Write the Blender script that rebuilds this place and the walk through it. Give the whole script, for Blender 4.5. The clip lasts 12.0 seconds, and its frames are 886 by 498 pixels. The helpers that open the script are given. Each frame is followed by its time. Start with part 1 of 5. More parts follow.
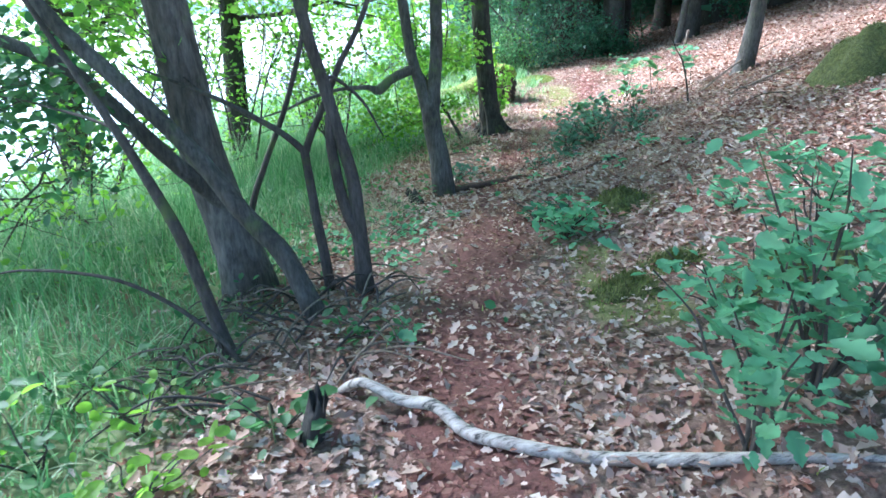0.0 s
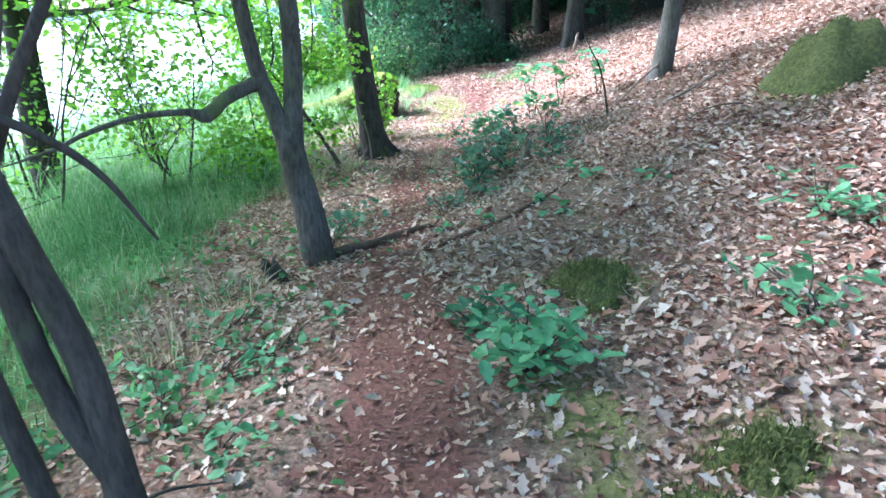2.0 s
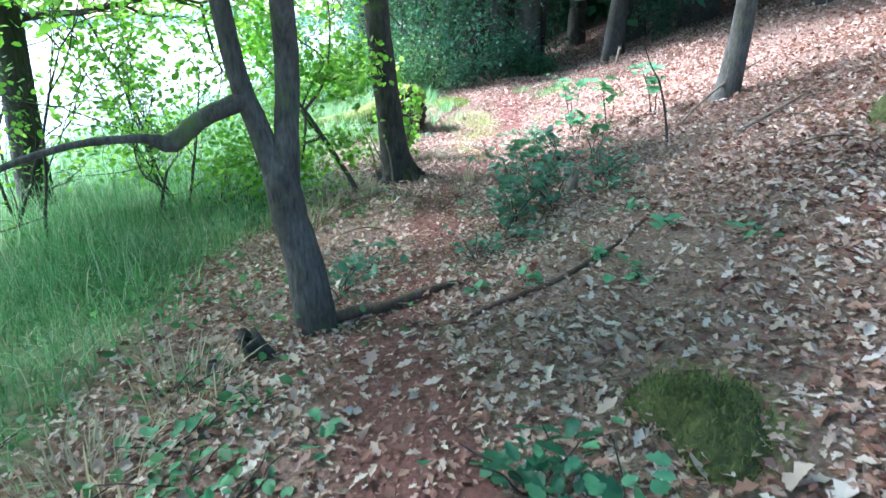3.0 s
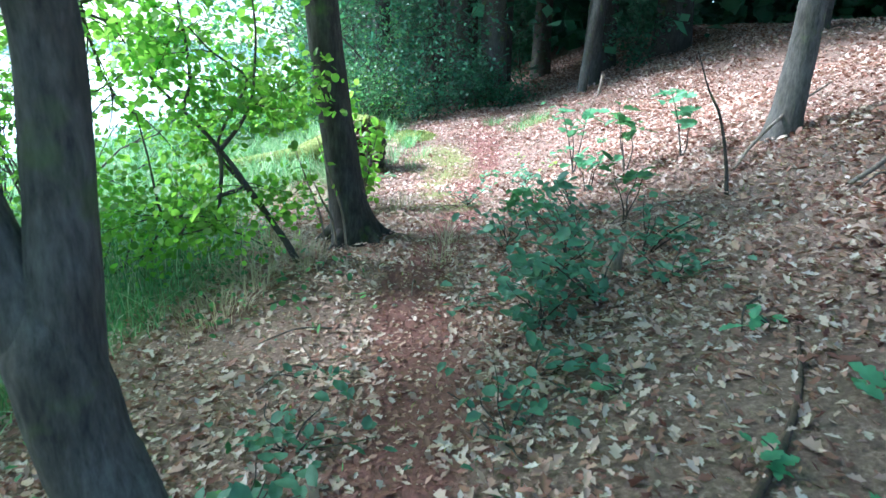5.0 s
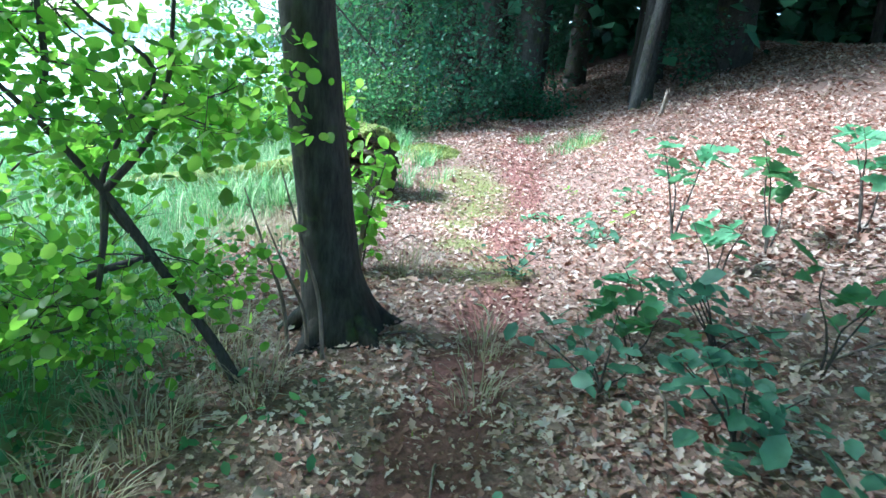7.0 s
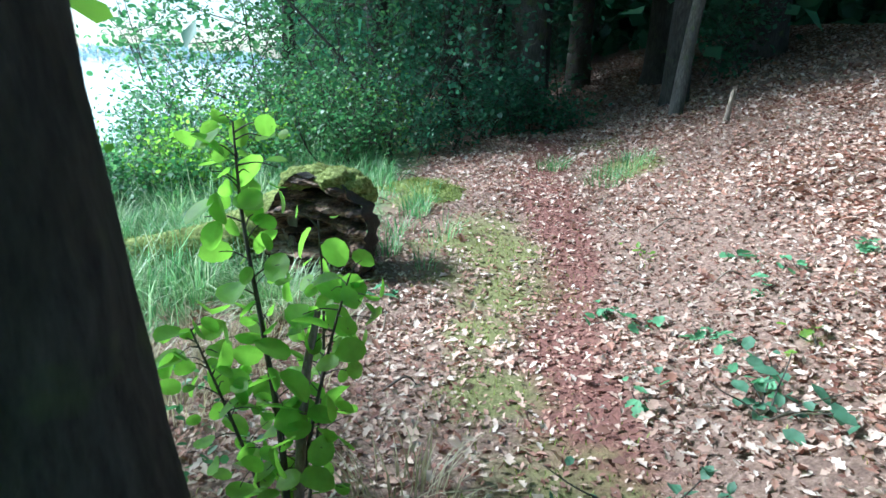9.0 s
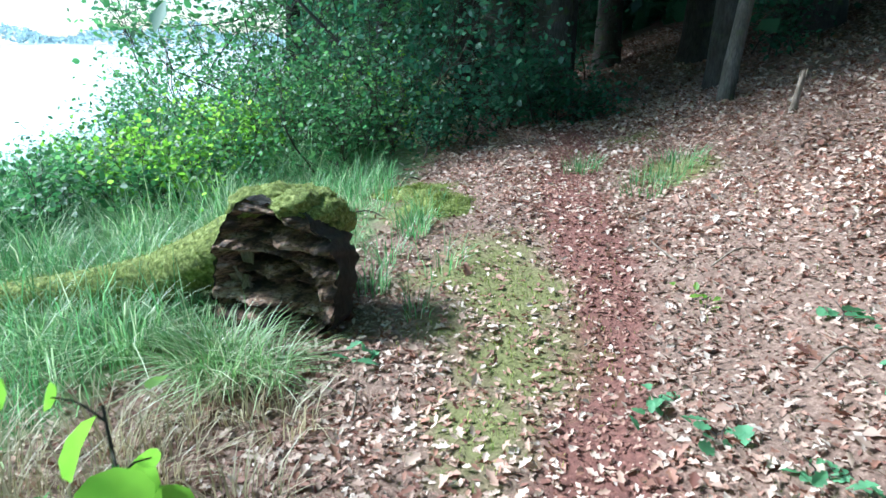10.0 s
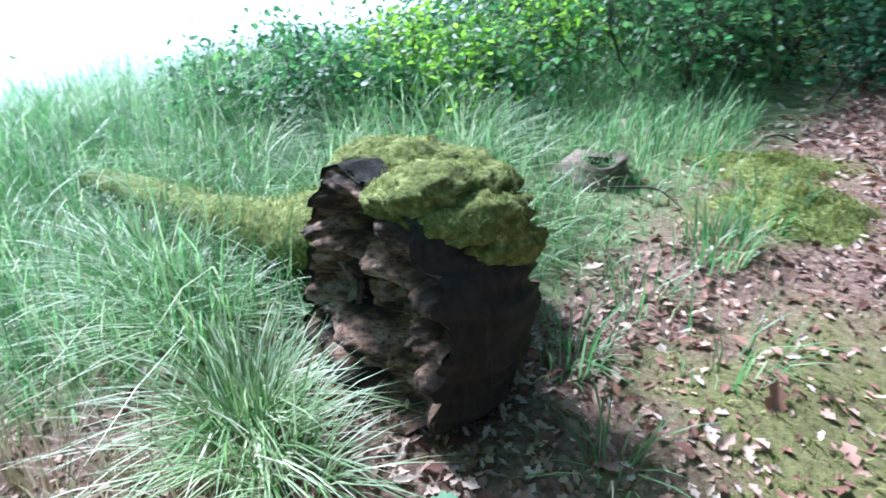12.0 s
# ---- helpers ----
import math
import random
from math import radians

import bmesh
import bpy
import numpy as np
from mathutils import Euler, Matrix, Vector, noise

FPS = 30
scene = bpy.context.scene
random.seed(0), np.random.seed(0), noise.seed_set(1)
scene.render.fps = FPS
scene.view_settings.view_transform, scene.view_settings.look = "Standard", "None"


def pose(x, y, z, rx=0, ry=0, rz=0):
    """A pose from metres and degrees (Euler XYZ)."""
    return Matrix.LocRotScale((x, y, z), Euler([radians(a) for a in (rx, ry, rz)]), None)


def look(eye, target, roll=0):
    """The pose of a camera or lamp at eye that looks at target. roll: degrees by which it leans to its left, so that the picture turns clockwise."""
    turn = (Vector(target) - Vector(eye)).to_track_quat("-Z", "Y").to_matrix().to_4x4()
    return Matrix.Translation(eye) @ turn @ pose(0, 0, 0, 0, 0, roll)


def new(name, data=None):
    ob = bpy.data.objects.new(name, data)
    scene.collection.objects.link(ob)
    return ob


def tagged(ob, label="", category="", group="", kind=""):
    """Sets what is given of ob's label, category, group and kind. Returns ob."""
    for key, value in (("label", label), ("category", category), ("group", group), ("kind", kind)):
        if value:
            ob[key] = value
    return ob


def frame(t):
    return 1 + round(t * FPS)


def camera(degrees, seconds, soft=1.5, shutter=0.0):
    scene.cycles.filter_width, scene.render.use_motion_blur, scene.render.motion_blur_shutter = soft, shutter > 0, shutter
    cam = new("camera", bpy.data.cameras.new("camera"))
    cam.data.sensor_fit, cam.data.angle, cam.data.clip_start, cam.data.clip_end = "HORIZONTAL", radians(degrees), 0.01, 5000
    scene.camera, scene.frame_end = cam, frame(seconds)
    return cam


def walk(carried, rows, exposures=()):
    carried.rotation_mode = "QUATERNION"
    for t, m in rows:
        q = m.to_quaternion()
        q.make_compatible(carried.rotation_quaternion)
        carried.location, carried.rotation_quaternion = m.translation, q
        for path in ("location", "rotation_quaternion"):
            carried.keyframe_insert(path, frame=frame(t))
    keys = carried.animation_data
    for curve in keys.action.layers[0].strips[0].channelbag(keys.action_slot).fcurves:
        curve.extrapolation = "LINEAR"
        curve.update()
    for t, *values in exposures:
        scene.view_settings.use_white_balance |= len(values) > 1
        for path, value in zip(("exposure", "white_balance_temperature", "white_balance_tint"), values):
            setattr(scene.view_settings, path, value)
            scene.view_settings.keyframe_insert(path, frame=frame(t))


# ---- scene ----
cam = camera(70.8, 12.0, soft=1.5, shutter=0.12)
PATH = [
    (0.0, (0.872, 3.221, 1.641), (0.784, 6.015, 0.553), -0.71),
    (0.5, (0.952, 3.660, 1.626), (1.034, 6.412, 0.435), 1.42),
    (1.0, (0.863, 4.133, 1.592), (0.973, 6.940, 0.539), -0.88),
    (1.5, (0.843, 4.616, 1.518), (0.896, 7.429, 0.477), -0.52),
    (2.0, (0.898, 5.106, 1.497), (1.354, 7.874, 0.435), -0.46),
    (2.5, (0.908, 5.557, 1.422), (1.433, 8.217, 0.136), 0.74),
    (2.7, (0.946, 5.795, 1.452), (1.349, 8.542, 0.315), 0.42),
    (4.3, (1.093, 7.227, 1.375), (1.375, 10.083, 0.500), 0.51),
    (4.5, (1.063, 7.456, 1.327), (1.436, 10.303, 0.458), 1.16),
    (5.0, (1.088, 8.055, 1.270), (1.661, 10.866, 0.393), 1.19),
    (5.5, (1.131, 8.671, 1.257), (1.788, 11.474, 0.414), 3.53),
    (6.0, (1.170, 9.170, 1.273), (1.863, 11.975, 0.464), 2.75),
    (6.5, (1.256, 9.673, 1.277), (1.918, 12.481, 0.452), 4.23),
    (7.0, (1.310, 10.220, 1.224), (1.856, 13.038, 0.353), 4.67),
    (7.5, (1.349, 10.816, 1.207), (1.755, 13.645, 0.292), 3.69),
    (7.7, (1.366, 11.114, 1.173), (1.901, 13.968, 0.415), 3.15),
    (9.3, (1.742, 13.072, 1.204), (2.327, 15.885, 0.341), 1.49),
    (9.5, (1.833, 13.275, 1.210), (2.340, 16.099, 0.332), 1.35),
    (10.0, (2.014, 13.866, 1.251), (2.491, 16.675, 0.312), 0.64),
    (10.3, (2.117, 14.244, 1.258), (2.600, 17.065, 0.380), -0.10),
    (10.5, (2.183, 14.492, 1.258), (2.549, 17.343, 0.400), -0.24),
    (11.0, (2.335, 15.092, 1.185), (2.715, 17.905, 0.213), 3.48),
    (11.5, (2.484, 15.643, 1.200), (2.337, 18.333, -0.120), 2.57),
    (12.0, (2.573, 15.955, 1.091), (1.391, 18.314, -0.337), 1.40),
]
walk(cam, [(t, look(eye, target, roll)) for t, eye, target, roll in PATH], [(0.0, 2.05, 5050, 11.0), (1.0, 2.25, 5050, 12.0), (2.7, 2.2, 5100, 13.0), (4.3, 1.8, 4900, 6.0), (5.0, 1.95, 4950, 6.0), (6.0, 1.85, 4850, 4.0), (7.7, 1.7, 4900, 3.0), (9.3, 1.05, 5000, 0.0), (10.5, 1.15, 5050, 2.0), (11.0, 1.3, 5050, 4.0), (11.5, 1.25, 5050, 4.0), (12.0, 1.12, 5000, 13.0)])

# ---- light ----
SUN = Vector((-0.70, 0.28, 0.66)).normalized()
world = bpy.data.worlds.new("sky")
scene.world = world
world.use_nodes = True
wn = world.node_tree.nodes
sky = wn.new("ShaderNodeTexSky")
sky.sky_type, sky.sun_disc = "NISHITA", False
sky.sun_elevation, sky.sun_rotation = math.asin(SUN.z), math.atan2(SUN.x, SUN.y)
sky.air_density, sky.dust_density, sky.ozone_density = 1.0, 1.6, 1.0
world.node_tree.links.new(sky.outputs[0], wn["Background"].inputs[0])
wn["Background"].inputs[1].default_value = 0.15
sun_lamp = new("sun", bpy.data.lights.new("sun", "SUN"))
sun_lamp.data.energy, sun_lamp.data.angle, sun_lamp.data.color = 5.0, radians(12), (1.0, 0.94, 0.87)
sun_lamp.matrix_world = look((0, 0, 30), Vector((0, 0, 30)) - SUN)

# ---- helpers ----
KY = np.array([4, 7, 9.5, 11.5, 14, 16.5, 19, 22.0])
PZ = np.array([0.329, 0.113, -0.096, -0.338, -0.27, -0.396, -0.007, 0.122])
RY, RS = np.array([3.0, 11.0, 18.0]), np.array([0.15, 0.366, 0.298])
CY = np.array([3, 6, 9, 12, 15, 17, 19, 22, 26, 40.0])
CX = np.array([0.85, 0.95, 1.15, 1.7, 2.4, 3.0, 3.75, 5.1, 6.6, 8.0])


def path_x(y):
    return np.interp(y, CY, CX)


def trail_x(y):
    """The middle of the trodden strip."""
    return path_x(y) + np.interp(y, [12, 15, 17, 19, 22], [0, 0.35, 0.45, 0.3, 0])


def softplus(d):
    return np.log1p(np.exp(np.clip(d * 3, -30, 30))) / 3


def height(x, y):
    """The ground: a trodden dip, a bank that rises beside it and a meadow that falls to the water."""
    x, y = np.asarray(x, float), np.asarray(y, float)
    d = x - path_x(y)
    z = np.interp(y, KY, PZ) + np.interp(y, RY, RS) * np.minimum(softplus(d - 0.3), 7 + 0.25 * softplus(d - 7.3))
    z = z - np.minimum(0.115 * softplus(-d - 0.3) + 0.10 * softplus(-d - 6), 6.0)
    z = z + 0.05 * np.maximum(y - 24, 0) * np.clip((x + 2) / 6, 0, 1) * (y < 60)
    return z + 0.025 * np.sin(2.3 * x + 0.7 * y) * np.sin(1.9 * y - 0.6 * x) + 0.010 * np.sin(7.1 * x + 2 * y) * np.sin(6.3 * y)


def gz(x, y):
    return float(height(x, y))


def part(name, data, material, parent=None, label="", smooth=True):
    """Links a bmesh or mesh as one object under a thing."""
    if isinstance(data, bmesh.types.BMesh):
        me = bpy.data.meshes.new(name)
        data.to_mesh(me)
        data.free()
    else:
        me = data
    if material and not me.materials:
        me.materials.append(material)
    if smooth:
        me.polygons.foreach_set("use_smooth", [True] * len(me.polygons))
    ob = new(name, me)
    ob.parent = parent
    if label:
        ob["label"] = label
    return ob


def thing(name, at, label, category, group=""):
    ob = new(name)
    ob.location = at
    return tagged(ob, label, category, group)


def raw_mesh(name, verts, faces):
    """A mesh from arrays: verts (n, 3), faces (m, 3 or 4)."""
    me = bpy.data.meshes.new(name)
    verts, faces = np.asarray(verts, np.float32), np.asarray(faces, np.int32)
    k = faces.shape[1]
    me.vertices.add(len(verts))
    me.vertices.foreach_set("co", verts.ravel())
    me.loops.add(faces.size)
    me.loops.foreach_set("vertex_index", faces.ravel())
    me.polygons.add(len(faces))
    me.polygons.foreach_set("loop_start", np.arange(len(faces), dtype=np.int32) * k)
    me.update(calc_edges=True)
    return me


def tube_arrays(points, radii, sides=10, rough=0.0, seed=0, fine=4):
    """A round, slightly knobbly tube through points."""
    pts, rad = np.array(points, float), np.array(radii, float)
    n = max(6, int(len(pts) * fine))
    s = np.linspace(0, 1, len(pts))
    u = np.linspace(0, 1, n)
    m = np.zeros_like(pts)
    m[1:-1] = (pts[2:] - pts[:-2]) / 2
    m[0], m[-1] = pts[1] - pts[0], pts[-1] - pts[-2]
    i = np.minimum((u * (len(pts) - 1)).astype(int), len(pts) - 2)
    f = (u * (len(pts) - 1) - i)[:, None]
    c = (2 * f**3 - 3 * f**2 + 1) * pts[i] + (f**3 - 2 * f**2 + f) * m[i] + (3 * f**2 - 2 * f**3) * pts[i + 1] + (f**3 - f**2) * m[i + 1]
    r = np.interp(u, s, rad)
    tan = np.gradient(c, axis=0)
    tan /= np.linalg.norm(tan, axis=1)[:, None] + 1e-9
    ref = np.where(np.abs(tan[:, 2:3]) > 0.8, np.array([[1.0, 0, 0]]), np.array([[0, 0, 1.0]]))
    ref = ref.mean(0)[None].repeat(n, 0)
    a = np.cross(tan, ref)
    a /= np.linalg.norm(a, axis=1)[:, None] + 1e-9
    b = np.cross(tan, a)
    th = np.linspace(0, 2 * np.pi, sides, endpoint=False)
    lr = np.random.default_rng(seed)
    wob = 1 + rough * (np.sin(3 * th[None] + 9 * u[:, None] + seed) * 0.5 + lr.normal(0, 0.35, (n, sides)))
    v = c[:, None] + (r[:, None] * wob)[..., None] * (np.cos(th)[None, :, None] * a[:, None] + np.sin(th)[None, :, None] * b[:, None])
    idx = np.arange(n * sides).reshape(n, sides)
    q = np.stack([idx[:-1], np.roll(idx, -1, 1)[:-1], np.roll(idx, -1, 1)[1:], idx[1:]], -1).reshape(-1, 4)
    v = v.reshape(-1, 3)
    return v, q


def tube(name, points, radii, material, parent, sides=10, rough=0.05, seed=0, label=""):
    v, q = tube_arrays(points, radii, sides, rough, seed)
    base = Vector(parent.location) if parent else Vector((0, 0, 0))
    return part(name, raw_mesh(name, v - np.array(base), q), material, parent, label)


PLAIN = [(-0.5, 0), (-0.2, 0.42), (0.2, 0.40), (0.5, 0), (0.2, -0.40), (-0.2, -0.42)]
DIAMOND = [(-0.5, 0), (-0.05, 0.44), (0.5, 0), (0.05, -0.44)]
OAKISH = [(-0.5, 0.0), (-0.25, 0.22), (-0.18, 0.42), (0.0, 0.25), (0.15, 0.46), (0.28, 0.2), (0.5, 0.06), (0.3, -0.22), (0.12, -0.44), (-0.05, -0.2), (-0.22, -0.4)]
ROUND = [(-0.5 * math.cos(i * math.pi / 5), 0.5 * math.sin(i * math.pi / 5)) for i in range(10)]
LOBED = [(-0.5, 0.0), (-0.38, 0.14), (-0.27, 0.27), (-0.17, 0.20), (-0.06, 0.38), (0.05, 0.42), (0.12, 0.30), (0.24, 0.40), (0.34, 0.26), (0.44, 0.20), (0.5, 0.0), (0.44, -0.20), (0.34, -0.26), (0.24, -0.40), (0.12, -0.30), (0.05, -0.42), (-0.06, -0.38), (-0.17, -0.20), (-0.27, -0.27), (-0.38, -0.14)]


def leaf_cloud(name, centres, size, flat=0.4, seed=0, aspect=0.62, fold=0.18, curl=0.0, ups=None, outline=PLAIN):
    """One mesh of many folded leaves. flat: how level they lie; size: mean length or one a leaf."""
    lr = np.random.default_rng(seed)
    n = len(centres)
    nrm = lr.normal(0, 1, (n, 3)) * flat
    nrm[:, 2] += 1.0
    if ups is not None:
        nrm = nrm * 0.6 + ups
    nrm /= np.linalg.norm(nrm, axis=1)[:, None]
    d = lr.normal(0, 1, (n, 3))
    d -= (d * nrm).sum(1)[:, None] * nrm
    d /= np.linalg.norm(d, axis=1)[:, None]
    e = np.cross(nrm, d)
    L = np.broadcast_to(size, n) * lr.uniform(0.65, 1.3, n)
    W = L * aspect * lr.uniform(0.8, 1.15, n)
    k = lr.uniform(0.3, 1.0, n) * fold
    cu = lr.uniform(-1, 1, n) * curl
    o = np.array(outline)
    m = len(o)
    v = [centres + (p * L)[:, None] * d + (q * W)[:, None] * e + (2.2 * abs(q) * k * W + (p + 0.5) ** 2 * cu * L)[:, None] * nrm for p, q in o]
    v = np.stack(v + [centres + (0.25 * cu * L)[:, None] * nrm], 1)
    tri = np.array([(i, m, (i + 1) % m) for i in range(m)])
    f = (np.arange(n)[:, None, None] * (m + 1) + tri[None]).reshape(-1, 3)
    return raw_mesh(name, v.reshape(-1, 3), f)


def blade_mesh(name, roots, length, width, lean=0.5, seed=0, away=None):
    """One mesh of many bent grass blades."""
    lr = np.random.default_rng(seed)
    n = len(roots)
    a = lr.uniform(0, 2 * np.pi, n) if away is None else away + lr.normal(0, 0.45, n)
    h = np.stack([np.cos(a), np.sin(a), np.zeros(n)], 1)
    side = np.stack([-np.sin(a), np.cos(a), np.zeros(n)], 1)
    L = np.broadcast_to(length, n) * lr.uniform(0.55, 1.25, n)
    w = width * lr.uniform(0.7, 1.3, n)
    b = lean * lr.uniform(0.2, 1.5, n)
    rows = []
    for s in (0.0, 0.4, 0.75, 1.0):
        c = roots + h * (L * b * s * s)[:, None] + np.array([0, 0, 1.0]) * (L * (s - 0.42 * np.minimum(b, 1.6) * s * s))[:, None]
        if s < 1:
            rows += [c - side * (w * (1 - 0.6 * s) / 2)[:, None], c + side * (w * (1 - 0.6 * s) / 2)[:, None]]
        else:
            rows.append(c)
    v = np.stack(rows, 1)
    tri = np.array([(0, 1, 3), (0, 3, 2), (2, 3, 5), (2, 5, 4), (4, 5, 6)])
    f = (np.arange(n)[:, None, None] * 7 + tri[None]).reshape(-1, 3)
    return raw_mesh(name, v.reshape(-1, 3), f)


# ---- materials ----
def material(name):
    m = bpy.data.materials.new(name)
    m.use_nodes = True
    nt = m.node_tree
    return m, nt, nt.nodes["Principled BSDF"], nt.nodes["Material Output"]


def node(nt, kind, **inputs):
    n = nt.nodes.new(kind)
    for k, v in inputs.items():
        n.inputs[k.replace("_", " ")].default_value = v
    return n


def ramp(nt, fac, *stops):
    r = nt.nodes.new("ShaderNodeValToRGB")
    while len(r.color_ramp.elements) < len(stops):
        r.color_ramp.elements.new(0.5)
    for e, (p, c) in zip(r.color_ramp.elements, stops):
        e.position, e.color = p, (*c, 1)
    nt.links.new(fac, r.inputs[0])
    return r


def mixed(nt, fac, a, b):
    n = nt.nodes.new("ShaderNodeMix")
    n.data_type = "RGBA"
    for sock, v in ((n.inputs[0], fac), (n.inputs[6], a), (n.inputs[7], b)):
        if isinstance(v, bpy.types.NodeSocket):
            nt.links.new(v, sock)
        else:
            sock.default_value = v if not isinstance(v, tuple) else (*v, 1)
    return n.outputs[2]


def coords(nt, scale=(1, 1, 1)):
    t = nt.nodes.new("ShaderNodeTexCoord")
    mp = nt.nodes.new("ShaderNodeMapping")
    mp.inputs[3].default_value = scale
    nt.links.new(t.outputs["Object"], mp.inputs[0])
    return mp.outputs[0]


def noisy(nt, vec, scale, detail=6, rough=0.6):
    n = node(nt, "ShaderNodeTexNoise", Scale=scale, Detail=detail, Roughness=rough)
    nt.links.new(vec, n.inputs["Vector"])
    return n.outputs["Fac"]


def bumped(nt, bsdf, fac, strength=0.5, distance=0.01):
    b = node(nt, "ShaderNodeBump", Strength=strength, Distance=distance)
    nt.links.new(fac, b.inputs["Height"])
    nt.links.new(b.outputs[0], bsdf.inputs["Normal"])


def leafy(name, stops, translucent=0.45, rough=0.45, glow=1.5):
    """Leaf or blade: colour varies leaf by leaf, light passes through."""
    m, nt, bsdf, out = material(name)
    geo = nt.nodes.new("ShaderNodeNewGeometry")
    col = ramp(nt, geo.outputs["Random Per Island"], *stops).outputs[0]
    vec = coords(nt)
    big = noisy(nt, vec, 0.9, 3)
    hsv = nt.nodes.new("ShaderNodeHueSaturation")
    val = nt.nodes.new("ShaderNodeMapRange")
    val.inputs[1].default_value, val.inputs[2].default_value, val.inputs[3].default_value, val.inputs[4].default_value = 0.3, 0.7, 0.75, 1.3
    nt.links.new(big, val.inputs[0])
    nt.links.new(val.outputs[0], hsv.inputs["Value"])
    nt.links.new(col, hsv.inputs["Color"])
    nt.links.new(hsv.outputs[0], bsdf.inputs["Base Color"])
    bsdf.inputs["Roughness"].default_value = rough
    bumped(nt, bsdf, noisy(nt, vec, 90, 2), 0.3, 0.002)
    tr = nt.nodes.new("ShaderNodeBsdfTranslucent")
    bright = nt.nodes.new("ShaderNodeHueSaturation")
    bright.inputs["Value"].default_value, bright.inputs["Saturation"].default_value = glow, 1.1
    nt.links.new(hsv.outputs[0], bright.inputs["Color"])
    nt.links.new(bright.outputs[0], tr.inputs[0])
    mx = nt.nodes.new("ShaderNodeMixShader")
    mx.inputs[0].default_value = translucent
    nt.links.new(bsdf.outputs[0], mx.inputs[1])
    nt.links.new(tr.outputs[0], mx.inputs[2])
    nt.links.new(mx.outputs[0], out.inputs[0])
    return m


def bark(name, dark, light, moss=0.0, scale=1.0, relief=0.012):
    m, nt, bsdf, out = material(name)
    vec = coords(nt, (1, 1, 0.22))
    fine = noisy(nt, vec, 55 * scale, 8, 0.7)
    wide = noisy(nt, coords(nt), 3.0, 4)
    col = ramp(nt, fine, (0.32, dark), (0.68, light)).outputs[0]
    worn = ramp(nt, fine, (0.32, tuple(0.5 * v for v in dark)), (0.68, tuple(f * v for f, v in zip((0.62, 0.58, 0.5), light)))).outputs[0]
    patch = ramp(nt, noisy(nt, coords(nt, (1, 1, 0.5)), 5.0, 5, 0.65), (0.42, (0, 0, 0)), (0.6, (1, 1, 1))).outputs[0]
    col = mixed(nt, patch, col, worn)
    if moss:
        mk = ramp(nt, wide, (0.62 - 0.2 * moss, (0, 0, 0)), (0.75 - 0.2 * moss, (1, 1, 1))).outputs[0]
        col = mixed(nt, mk, col, (0.09, 0.12, 0.03))
    nt.links.new(col, bsdf.inputs["Base Color"])
    bsdf.inputs["Roughness"].default_value = 0.9
    bumped(nt, bsdf, fine, 0.8, relief)
    return m


def rough_stuff(name, a, b, scale=20.0, bump=0.01, rough=0.95, c=None):
    m, nt, bsdf, out = material(name)
    vec = coords(nt)
    f = noisy(nt, vec, scale, 8, 0.65)
    stops = [(0.3, a), (0.7, b)] if c is None else [(0.28, a), (0.5, b), (0.72, c)]
    nt.links.new(ramp(nt, f, *stops).outputs[0], bsdf.inputs["Base Color"])
    bsdf.inputs["Roughness"].default_value = rough
    bumped(nt, bsdf, f, 0.8, bump)
    return m


BARK_GREY = bark("grey_bark", (0.04, 0.036, 0.032), (0.155, 0.14, 0.12), 0.25)
BARK_DARK = bark("dark_furrowed_bark", (0.016, 0.014, 0.012), (0.085, 0.075, 0.064), 0.1, 0.6, 0.03)
BARK_TWIG = bark("twig_bark", (0.035, 0.03, 0.025), (0.12, 0.10, 0.085), 0.3)
BARK_PALE = bark("pale_bark", (0.12, 0.10, 0.085), (0.34, 0.30, 0.26), 0.2)
DEAD = bark("dead_wood", (0.12, 0.09, 0.065), (0.36, 0.29, 0.23))
ROOT = bark("brown_wood", (0.05, 0.032, 0.022), (0.17, 0.11, 0.075))
LEAF_LIME = leafy("lime_leaf", [(0, (0.10, 0.20, 0.03)), (0.5, (0.16, 0.30, 0.05)), (1, (0.25, 0.38, 0.08))], 0.6, 0.45, 2.0)
LEAF_MID = leafy("green_leaf", [(0, (0.05, 0.13, 0.05)), (0.5, (0.09, 0.20, 0.08)), (1, (0.15, 0.28, 0.10))], 0.5)
LEAF_DEEP = leafy("deep_green_leaf", [(0, (0.035, 0.11, 0.06)), (0.6, (0.065, 0.17, 0.09)), (1, (0.115, 0.24, 0.13))], 0.4, 0.4)
LEAF_BRAMBLE = leafy("bramble_leaf", [(0, (0.05, 0.12, 0.07)), (0.6, (0.10, 0.20, 0.12)), (1, (0.18, 0.30, 0.20))], 0.35, 0.5)
LEAF_OAK = leafy("oak_leaf", [(0, (0.06, 0.19, 0.085)), (0.5, (0.12, 0.29, 0.14)), (0.97, (0.21, 0.40, 0.21)), (1, (0.5, 0.4, 0.08))], 0.35, 0.6)
GRASS = leafy("meadow_grass", [(0, (0.07, 0.17, 0.06)), (0.45, (0.15, 0.30, 0.12)), (0.85, (0.28, 0.42, 0.21)), (1, (0.48, 0.50, 0.33))], 0.45)
SEDGE = leafy("sedge", [(0, (0.10, 0.21, 0.06)), (0.45, (0.24, 0.37, 0.15)), (0.8, (0.46, 0.53, 0.32)), (1, (0.74, 0.74, 0.60))], 0.35)
DRY_GRASS = leafy("dry_grass", [(0, (0.28, 0.24, 0.14)), (1, (0.5, 0.44, 0.3))], 0.3)
